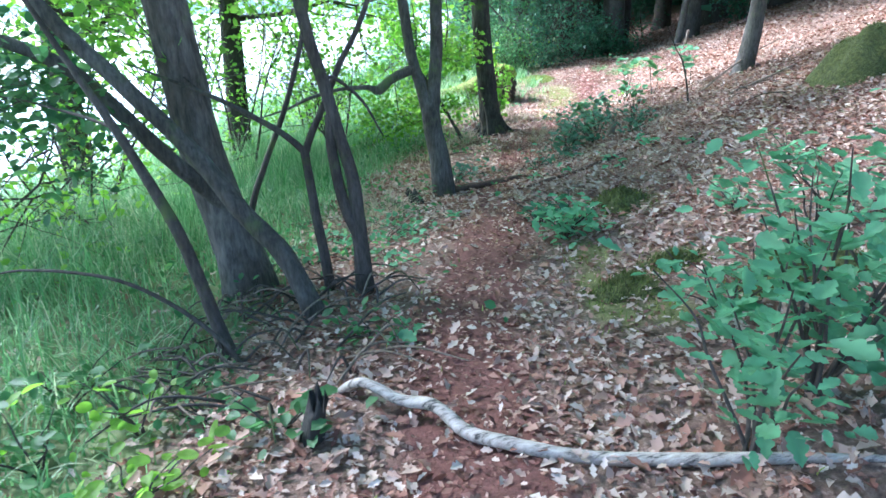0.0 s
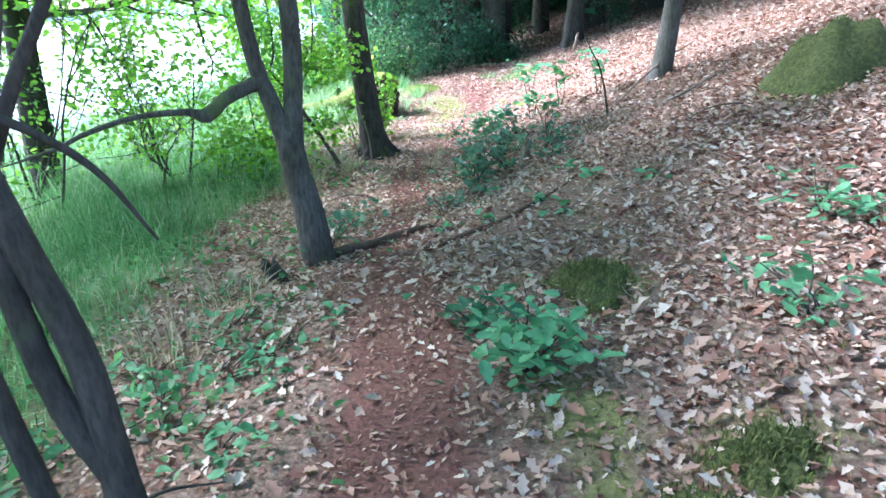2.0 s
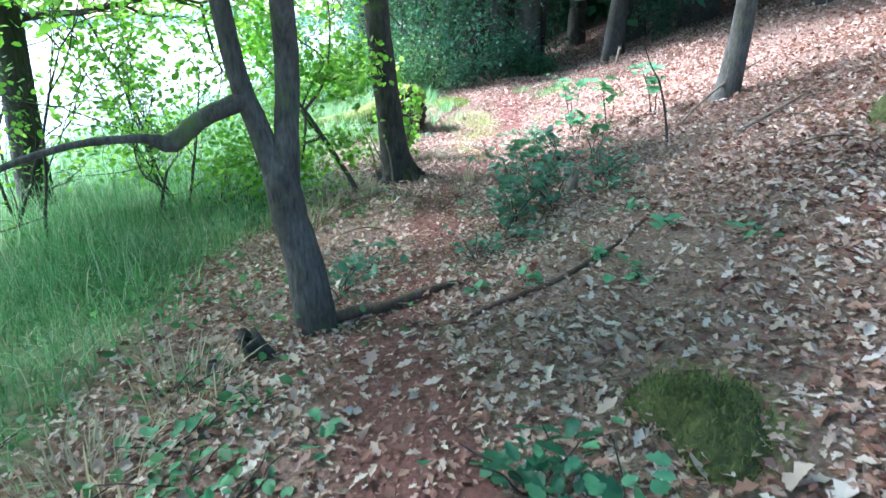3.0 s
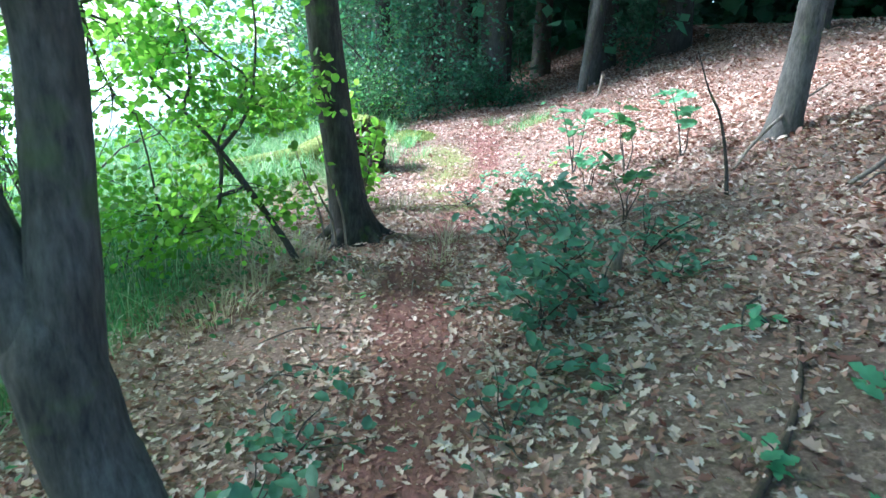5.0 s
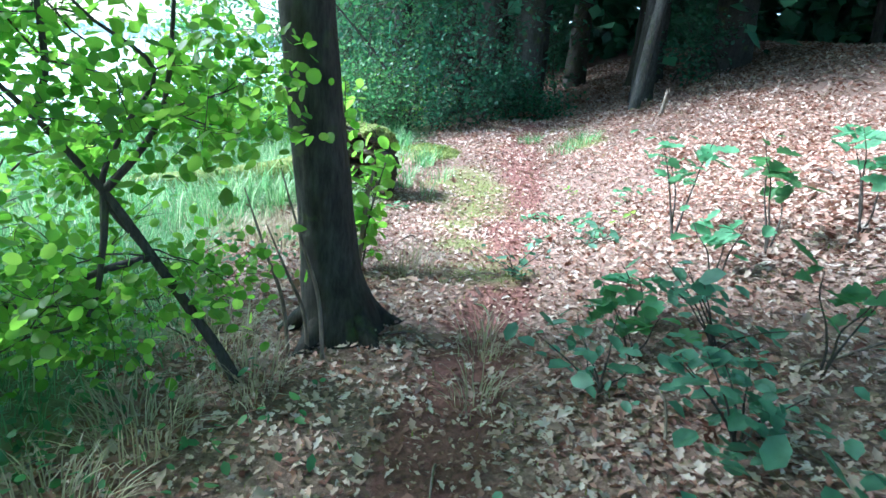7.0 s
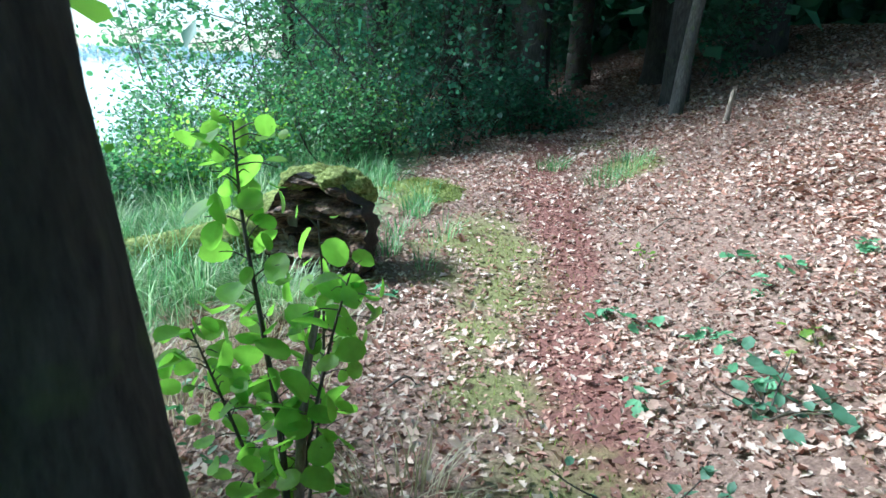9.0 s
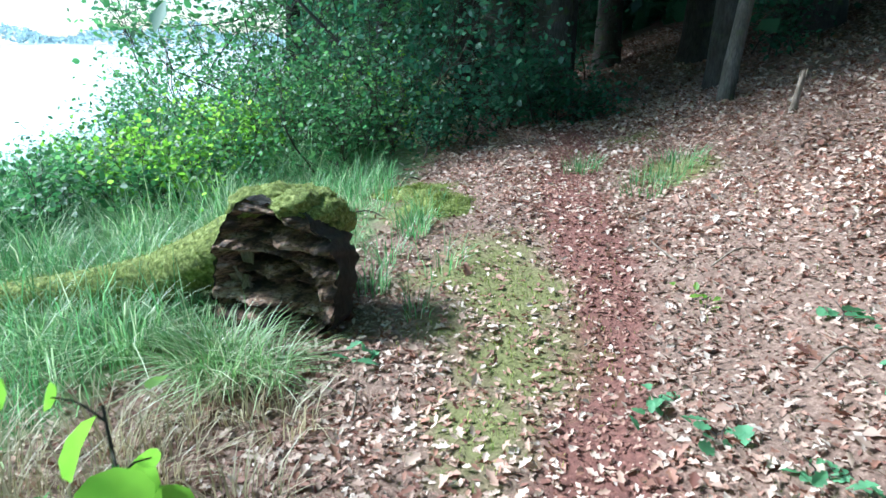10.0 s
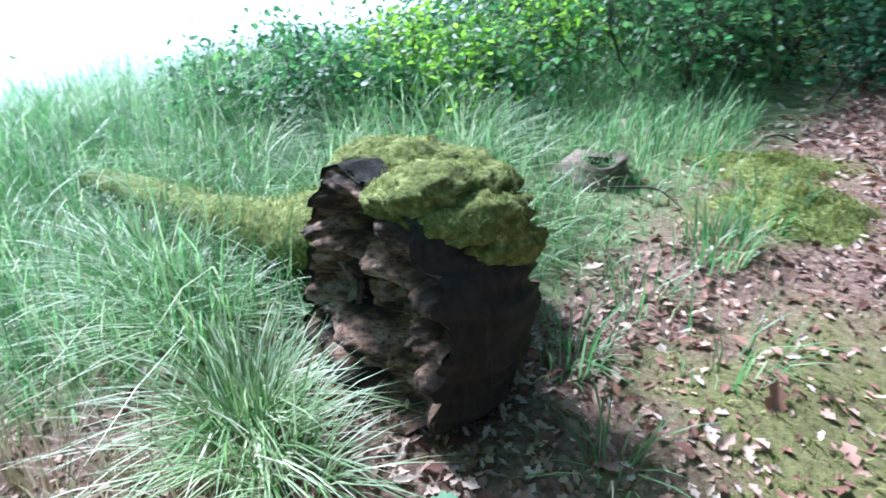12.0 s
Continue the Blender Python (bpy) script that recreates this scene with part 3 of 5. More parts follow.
def coppice():
    """The leaning stems at the start of the walk."""
    t = thing("leaning_tree", (-0.46, 6.75, gz(-0.46, 6.75)), "thick grey tree leaning out over the meadow", "tree")
    tube("trunk", rooted([(-0.44, 6.75, 0), (-0.48, 6.75, 0.2), (-0.53, 6.75, 0.45), (-0.63, 6.75, 0.9), (-0.69, 6.75, 1.5), (-0.8, 6.75, 2.6), (-1.0, 6.8, 4.5), (-1.2, 6.9, 6.5)]), [0.19, 0.15, 0.135, 0.12, 0.115, 0.10, 0.07, 0.02], bark("split_bark", (0.05, 0.045, 0.042), (0.22, 0.19, 0.165), 0.1, 0.7, 0.02), t, 18, 0.06, 11)
    tube("stem", [(-0.50, 6.7, 0.55), (-0.60, 6.55, 0.75), (-0.72, 6.4, 0.98), (-0.9, 6.35, 1.22), (-1.1, 6.3, 1.42), (-1.6, 6.2, 1.65), (-2.4, 6.1, 2.1)], [0.05, 0.046, 0.042, 0.038, 0.034, 0.026, 0.01], BARK_GREY, t, 9, 0.05, 12)
    lines, tips = [], []
    for s, (p, d, L) in enumerate([((-0.8, 6.75, 2.5), (-1, 0.3, 0.5), 2.2), ((-1.0, 6.8, 4.2), (0.8, -0.2, 0.6), 2.2), ((-1.0, 6.8, 4.4), (-0.8, -0.6, 0.5), 2.4), ((-1.6, 6.2, 1.65), (-0.7, 0.7, 0.1), 1.3), ((-1.1, 6.85, 5.5), (0.2, 0.9, 0.6), 2.2)]):
        l, k = grown(90 + s, p, d, L, 0.022, 2, 0.6)
        lines += l
        tips += k
    join_tubes("twig", lines, BARK_TWIG, t, 5)
    crown_at(t, tips, 11, 0.2, 0.08, LEAF_MID, 100)

    t = thing("crooked_tree", (0.12, 6.15, gz(0.12, 6.15)), "crooked stem arching low from the path's edge", "tree")
    tube("trunk", rooted([(0.13, 6.15, 0), (0.06, 6.15, 0.26), (-0.05, 6.15, 0.5), (-0.22, 6.15, 0.70), (-0.42, 6.15, 1.0), (-0.72, 6.15, 1.34), (-1.02, 6.15, 1.68), (-1.5, 6.15, 2.4), (-2.0, 6.2, 3.6)]), [0.075, 0.055, 0.05, 0.048, 0.043, 0.038, 0.034, 0.028, 0.008], BARK_GREY, t, 12, 0.07, 13)
    lines, tips = [], []
    for s, (p, d, L) in enumerate([((-1.5, 6.15, 2.4), (-0.5, 0.6, 0.6), 1.6), ((-1.9, 6.2, 3.3), (-0.6, -0.3, 0.8), 1.6)]):
        l, k = grown(110 + s, p, d, L, 0.016, 2, 0.6)
        lines += l
        tips += k
    join_tubes("twig", lines, BARK_TWIG, t, 5)
    crown_at(t, tips, 9, 0.2, 0.075, LEAF_MID, 112)

    t = thing("twin_stem_tree", (0.32, 6.45, gz(0.32, 6.45)), "slender dark twin-stemmed tree at the path's edge", "tree")
    tube("trunk", rooted([(0.33, 6.45, 0), (0.32, 6.45, 0.3), (0.31, 6.45, 0.52), (0.29, 6.45, 0.79), (0.23, 6.45, 1.04), (0.18, 6.45, 1.27), (0.09, 6.45, 1.65), (-0.05, 6.5, 2.6), (-0.2, 6.6, 4.4)]), [0.062, 0.048, 0.04, 0.036, 0.034, 0.032, 0.030, 0.022, 0.006], BARK_TWIG, t, 11, 0.07, 14)
    tube("stem", [(0.31, 6.44, 0.45), (0.24, 6.44, 0.64), (0.20, 6.44, 0.88), (0.19, 6.45, 1.08), (0.21, 6.46, 1.2)], [0.032, 0.032, 0.028, 0.026, 0.02], BARK_TWIG, t, 9, 0.07, 15)
    tube("branch", [(0.18, 6.46, 1.26), (0.21, 6.5, 1.31), (0.34, 6.6, 1.18), (0.44, 6.65, 0.98)], [0.013, 0.011, 0.009, 0.004], BARK_TWIG, t, 6, 0.05, 16)
    l, k = grown(120, (-0.05, 6.5, 2.5), (0.5, 0.3, 0.8), 1.8, 0.014, 2, 0.6)
    l2, k2 = grown(121, (-0.15, 6.55, 3.6), (-0.6, -0.2, 0.7), 1.6, 0.014, 2, 0.6)
    join_tubes("twig", l + l2, BARK_TWIG, t, 5)
    crown_at(t, k + k2, 4, 0.13, 0.075, LEAF_LIME, 122)

    t = thing("branching_sapling", (0.10, 6.58, gz(0.10, 6.58)), "thin sapling that splits into two wide branches", "tree")
    tube("trunk", rooted([(0.10, 6.58, 0), (0.08, 6.56, 0.3), (0.05, 6.55, 0.57), (0.02, 6.55, 0.91)]), [0.036, 0.03, 0.027, 0.024], BARK_TWIG, t, 9, 0.07, 17)
    tube("branch", [(0.02, 6.55, 0.90), (0.07, 6.55, 1.02), (0.13, 6.55, 1.13), (0.24, 6.55, 1.36), (0.40, 6.55, 1.66), (0.6, 6.6, 2.3)], [0.022, 0.02, 0.018, 0.016, 0.013, 0.004], BARK_TWIG, t, 8, 0.06, 18)
    tube("branch", [(0.03, 6.55, 0.90), (-0.06, 6.55, 0.99), (-0.18, 6.55, 1.07), (-0.45, 6.56, 1.21), (-0.9, 6.6, 1.38)], [0.022, 0.019, 0.017, 0.013, 0.004], BARK_TWIG, t, 8, 0.06, 19)
    l, k = grown(130, (-0.5, 6.56, 1.23), (-0.6, 0.3, 0.4), 0.9, 0.008, 1, 0.7)
    l2, k2 = grown(131, (0.5, 6.58, 2.0), (0.3, 0.5, 0.6), 0.9, 0.008, 1, 0.7)
    join_tubes("twig", l, BARK_TWIG, t, 5)
    join_tubes("twig", l2, BARK_TWIG, t, 5)
    crown_at(t, k + k2, 6, 0.12, 0.07, LEAF_LIME, 132)

    t = thing("meadow_sapling", (-0.76, 7.4, gz(-0.76, 7.4)), "thin bare sapling in the meadow grass", "tree")
    tube("trunk", rooted([(-0.76, 7.4, 0), (-0.60, 7.4, 0.35), (-0.47, 7.4, 0.66), (-0.27, 7.4, 1.1), (-0.09, 7.4, 1.7), (0.05, 7.5, 2.8)]), [0.028, 0.024, 0.021, 0.018, 0.015, 0.004], BARK_TWIG, t, 7, 0.06, 21)
    l, k = grown(140, (-0.1, 7.4, 1.7), (-0.5, 0.4, 0.7), 1.3, 0.009, 2, 0.7)
    join_tubes("twig", l, BARK_TWIG, t, 5)
    crown_at(t, k, 3, 0.12, 0.075, LEAF_LIME, 141)

    t = thing("leaning_sapling", (-0.16, 5.72, gz(-0.16, 5.72)), "dark slanting sapling stem among weeds and twigs", "tree")
    tube("trunk", rooted([(-0.16, 5.72, 0), (-0.24, 5.74, 0.25), (-0.34, 5.75, 0.66), (-0.44, 5.76, 0.92), (-0.58, 5.8, 1.18), (-0.80, 5.85, 1.55), (-1.1, 5.9, 2.1)]), [0.04, 0.032, 0.028, 0.024, 0.019, 0.013, 0.004], BARK_TWIG, t, 9, 0.07, 27)
    l, k = grown(145, (-0.58, 5.8, 1.18), (-0.7, 0.4, 0.5), 0.9, 0.009, 2, 0.7)
    join_tubes("twig", l, BARK_TWIG, t, 5)
    crown_at(t, k, 4, 0.12, 0.06, LEAF_MID, 146)

    t = thing("arching_shoot", (-0.02, 5.6, gz(-0.02, 5.6)), "dark arching shoot over the grass", "branch")
    tube("stem", rooted([(-0.02, 5.6, 0), (-0.10, 5.6, 0.14), (-0.17, 5.6, 0.27), (-0.36, 5.6, 0.45), (-0.61, 5.6, 0.58), (-0.96, 5.6, 0.62), (-1.2, 5.6, 0.58)]), [0.014, 0.012, 0.011, 0.01, 0.008, 0.006, 0.003], BARK_TWIG, t, 7, 0.06, 22)


def alder_sapling():
    t = thing("leafy_sapling", (0.93, 13.05, gz(0.93, 13.05)), "slanting many-branched sapling with bright round leaves", "tree")
    Y0 = 13.05
    tube("trunk", rooted([(0.94, Y0, 0), (0.83, Y0, -0.22), (0.71, Y0, -0.01), (0.54, Y0, 0.28), (0.36, Y0, 0.57), (0.12, Y0, 0.87), (-0.06, Y0, 1.07), (-0.35, Y0 + 0.1, 1.5)]), [0.032, 0.028, 0.025, 0.022, 0.018, 0.013, 0.01, 0.003], BARK_TWIG, t, 8, 0.08, 23)
    sets = [[(0.70, 13.05, 0.0), (0.50, 13.1, 0.30), (0.33, 13.12, 0.55), (0.44, 13.1, 0.83), (0.59, 13.05, 1.09), (0.37, 13.0, 1.28), (0.22, 13.0, 1.45)],
            [(0.36, 13.05, 0.57), (0.5, 13.1, 0.74), (0.6, 13.1, 0.92), (0.65, 13.1, 1.2), (0.67, 13.1, 1.55), (0.6, 13.2, 2.1)],
            [(0.54, 13.05, 0.28), (0.33, 13.0, 0.22), (0.1, 12.95, 0.1), (-0.08, 12.95, 0.10), (-0.13, 12.95, 0.5), (-0.18, 12.95, 0.85)],
            [(0.36, 13.05, 0.55), (0.35, 13.0, 0.3), (0.28, 12.95, 0.02), (0.05, 12.9, -0.05)],
            [(0.12, 13.05, 0.87), (0.2, 13.0, 1.1), (0.18, 13.0, 1.5), (0.1, 13.1, 2.0)]]
    tips = []
    for i, s in enumerate(sets):
        tube("branch", s, np.linspace(0.019, 0.005, len(s)), BARK_TWIG, t, 6, 0.08, 24 + i)
        tips += s[2:]
    lines = []
    lr = np.random.default_rng(3)
    for i in range(26):
        s = sets[i % 5]
        p = s[1 + i % (len(s) - 1)]
        l, k = grown(150 + i, p, lr.normal(0, 1, 3) * np.array([1, 0.8, 0.4]) + np.array([0.1, 0, -0.05]), 0.45, 0.005, 1, 0.7, 0)
        lines += l
        tips += k
    join_tubes("twig", lines, BARK_TWIG, t, 4)
    crown_at(t, tips, 4, 0.10, 0.056, LEAF_LIME, 180, flat=0.9, aspect=0.85, outline=ROUND)


tree_forked()
tree_dark()
tree_bank()
coppice()
alder_sapling()


def woods():
    """The trunks of the dark wood behind, each a tree of its own."""
    spec = [(6.7, 21.0, 0.085, 0.08, BARK_GREY, 0.5), (7.5, 22.4, 0.2, 0.0, BARK_DARK, 0.3), (4.95, 25.3, 0.26, -0.02, BARK_GREY, 0), (5.45, 26.2, 0.22, 0, BARK_DARK, 0), (5.9, 25.2, 0.36, -0.03, BARK_GREY, 0), (6.35, 26.0, 0.25, 0.02, BARK_DARK, 0),
            (9.6, 26.5, 0.40, 0, BARK_DARK, 0), (11.3, 25.5, 0.5, 0, BARK_DARK, 0), (8.6, 29, 0.3, 0, BARK_GREY, 0)]
    lr = np.random.default_rng(77)
    while len(spec) < 46:
        x, y = lr.uniform(3.5, 34), lr.uniform(17, 52)
        if x - float(path_x(y)) < 1.5 and y < 24 or (y < 21 and x < 9) or abs(x - float(path_x(y))) < 0.9:
            continue
        spec.append((x, y, lr.uniform(0.12, 0.38), lr.normal(0, 0.03), BARK_DARK if lr.uniform() < 0.6 else BARK_GREY, 0))
    for i, (x, y, r, lean, mat, kink) in enumerate(spec):
        g0 = gz(x, y)
        t = thing("woodland_tree", (x, y, g0), "tall straight trunk in the shaded wood" if i else "slender grey trunk at the wood's edge", "tree", "trees of the dark wood")
        h = 12.0
        tube("trunk", [(x, y, g0 - 0.3), (x, y, g0 + 0.15), (x + lean * 1.2, y, g0 + 1.2), (x + lean * 2 + kink * 0.1, y, g0 + 2.2), (x + lean * 5, y, g0 + 5), (x + lean * h, y, g0 + h)], [r * 1.5, r * 1.15, r, r * 0.95, r * 0.8, r * 0.3], mat, t, 12, 0.04, i)
        n = 1300 if y < 34 else 600
        c = lr.normal(0, 1, (n, 3)) * np.array([2.4, 2.4, 1.7]) + np.array([x + lean * 8, y, g0 + 6.8])
        part("crown", leaf_cloud("crown", c - np.array(t.location), 0.45, 0.7, 300 + i, 0.85, outline=DIAMOND), LEAF_DEEP, t)


woods()


def bush(name, at, n, spread, size, mat, label, seed, stems=5, flat=0.7):
    x, y = at
    g0 = gz(x, y)
    t = thing(name, (x, y, g0), label, "bush")
    lr = np.random.default_rng(seed)
    lines, tips = [], []
    for s in range(stems):
        d = np.array([lr.normal(0, 0.5), lr.normal(0, 0.5), 1.0])
        l, k = grown(seed * 10 + s, (x + lr.normal(0, spread[0] * 0.3), y + lr.normal(0, spread[1] * 0.3), g0 - 0.05), d, spread[2] * lr.uniform(0.7, 1.2), 0.012 + 0.004 * spread[2], 2, 0.7)
        join_tubes("stem", l, BARK_TWIG, t, 4)
        tips += k
    tips = np.array(tips)
    tips = tips[tips[:, 2] > g0 + 0.04]
    per = max(1, n // len(tips))
    crown_at(t, tips, per, 0.09 + 0.05 * spread[0], size, mat, seed + 3, "foliage", flat)
    return t


# thicket between meadow and wood
for i, (x, y, h, n, s, mat) in enumerate([(3.0, 22.8, 1.7, 1500, 0.09, LEAF_DEEP), (2.2, 23.6, 2.0, 1600, 0.09, LEAF_MID), (3.8, 24.2, 2.4, 1600, 0.10, LEAF_DEEP), (1.2, 24.8, 2.2, 1500, 0.10, LEAF_MID), (4.4, 22.9, 1.1, 800, 0.09, LEAF_DEEP), (2.8, 25.5, 3.2, 1600, 0.12, LEAF_DEEP), (0.2, 27, 3.0, 1400, 0.13, LEAF_MID),
                                          (5.2, 24.0, 0.9, 700, 0.09, LEAF_DEEP), (4.6, 27, 2.8, 1300, 0.13, LEAF_DEEP), (-1.5, 30, 3.0, 1300, 0.15, LEAF_MID), (7.3, 28, 2.0, 900, 0.12, LEAF_DEEP), (9.5, 23.5, 1.2, 600, 0.1, LEAF_DEEP), (1.7, 22.5, 1.1, 1000, 0.065, LEAF_MID), (2.4, 22.0, 0.8, 800, 0.06, LEAF_MID), (0.9, 23.2, 1.2, 1000, 0.07, LEAF_MID), (-0.2, 24.2, 1.2, 1000, 0.07, LEAF_MID), (-1.4, 25.6, 1.2, 900, 0.075, LEAF_MID), (3.3, 21.9, 0.6, 500, 0.06, LEAF_DEEP), (5.6, 23.0, 0.5, 400, 0.07, LEAF_DEEP)]):
    bush("thicket_bush", (x, y), n, (0.9, 0.9, h), s, mat, "dense green bush at the edge of the wood", 400 + i, 6)


t = thing("slanting_sapling", (2.8, 22.15, gz(2.8, 22.15)), "thin dark sapling slanting out of the thicket", "sapling")
tube("stem", rooted([(2.80, 22.15, 0), (2.53, 22.15, 0.50), (2.15, 22.15, 1.15), (1.71, 22.15, 1.62), (1.36, 22.15, 1.98), (0.85, 22.2, 2.5)]), [0.03, 0.027, 0.024, 0.020, 0.016, 0.005], BARK_TWIG, t, 8, 0.06, 12)


# leafy scrub standing in the meadow and herbs in front of the thicket
for i, (x, y, h, n) in enumerate([(-1.3, 13.4, 1.5, 700), (-2.8, 12.8, 2.3, 900), (-3.2, 9.6, 1.9, 800), (-4.2, 15.0, 2.8, 1000), (-4.4, 11.0, 2.4, 900), (-2.4, 16.0, 2.2, 800), (-3.6, 7.4, 2.0, 700)]):
    bush("meadow_scrub", (x, y), n, (0.7, 0.7, h), 0.075, LEAF_LIME, "light leafy scrub in the meadow before the lake", 430 + i, 6)
lr = np.random.default_rng(17)
for i in range(34):
    x, y = lr.uniform(-2.2, 2.5), lr.uniform(19.6, 23.4)
    if y < 20.6 and x > 1.4:
        x -= 1.5
    h = lr.uniform(0.28, 0.5) + 0.10 * max(0.0, x + 1.2) + 0.08 * max(0.0, y - 21)
    bush("herb_clump", (x, y), 300, (0.5, 0.5, h), 0.06, LEAF_MID if i % 4 else LEAF_LIME, "leafy green herbs in the tall grass", 450 + i, 5)


def canopy_trees():
    """Trees of the meadow's edge and the bank, added to cast shade, most out of view; their crowns close the sky
    above.
    """
    lr = np.random.default_rng(55)
    # Positions are chosen so that the crowns block the sun over path and wood.
    for i, (x, y, h, w, n, mat) in enumerate([(3.0, 28.2, 4.6, 5.0, 2600, LEAF_MID), (2.9, 25.9, 8.0, 3.4, 4200, LEAF_DEEP), (1.0, 30.0, 7, 3.0, 2600, LEAF_DEEP),
                                              (8.0, 7.0, 8, 3.2, 2600, LEAF_DEEP), (9.0, 13.5, 8, 3.2, 2600, LEAF_DEEP), (5.5, 2.0, 8, 3.2, 2400, LEAF_DEEP), (10.5, 19, 8, 3.0, 2400, LEAF_DEEP), (0.5, -1.5, 7, 3.0, 2200, LEAF_DEEP), (-3.5, 2.5, 6, 2.6, 2000, LEAF_MID), (-4.3, 11.3, 5.4, 2.2, 4000, LEAF_LIME), (-3.0, 14.0, 6.0, 2.2, 3300, LEAF_LIME), (-4.6, 7.7, 4.6, 1.5, 1700, LEAF_MID)]):
        g0 = gz(x, y)
        t = thing("shade_tree", (x, y, g0), "broad leafy tree added to overhang and shade the path, meadow and wood" if i < 9 else "light leafy tree added at the lake side of the meadow to shade the path", "tree", "shade trees")
        tube("trunk", [(x, y, g0 - 0.3), (x, y, g0 + 0.2), (x + 0.1, y, g0 + h * 0.5), (x, y, g0 + h)], [0.26, 0.2, 0.15, 0.05], BARK_DARK, t, 12, 0.05, i)
        lines, tips = [], []
        for s in range(7):
            a = s * 0.9 + lr.uniform(0, 0.5)
            l, k = grown(500 + 10 * i + s, (x, y, g0 + h * (0.38 + 0.08 * s)), (math.cos(a), math.sin(a), 0.25), w, 0.05, 2, 0.6)
            lines += l
            tips += k
        join_tubes("branch", lines, BARK_TWIG, t, 5)
        crown_at(t, tips, max(1, n * 3 // len(tips)), 0.3, 0.17 if i < 9 else 0.115, mat, 600 + i, outline=DIAMOND)


canopy_trees()


def wood_interior():
    """Shaded undergrowth and branches that close the view into the wood, and a canopy added to darken it."""
    lr = np.random.default_rng(91)
    n = 26000
    a = lr.uniform(-0.12, 1.75, n)
    r = lr.uniform(20, 34, n)
    x, y = 4.0 + r * np.sin(a), 14 + r * np.cos(a)
    top = 3.5 + 2.0 * np.sin(5 * a) + 5.0
    c = np.stack([x, y, height(x, y) + top * lr.uniform(0, 1, n) ** 1.3], 1)
    tagged(part("undergrowth", leaf_cloud("undergrowth", c, 0.75, 1.2, 92, 0.85, outline=DIAMOND), LEAF_DEEP), "dark undergrowth deep inside the wood", "undergrowth", kind="stuff")
    # Unseen leaf layer overhead, added to keep the sun off the wood's floor.
    n = 36000
    x, y = lr.uniform(0.5, 34, n), lr.uniform(5, 45, n)
    k = (x - path_x(y) > 2.5) & ~((x < 7.5) & (y > 13.5) & (y < 20.5)) | (y > 21.5) & (x > 2.0)
    x, y = x[k], y[k]
    c = np.stack([x, y, height(x, y) + lr.uniform(5.5, 8.5, len(x))], 1)
    tagged(part("shade_canopy", leaf_cloud("shade_canopy", c, 0.54, 0.5, 93, 0.85, outline=DIAMOND), LEAF_DEEP), "closed leaf canopy added unseen high over the wood to shade it", "canopy", kind="stuff")


wood_interior()


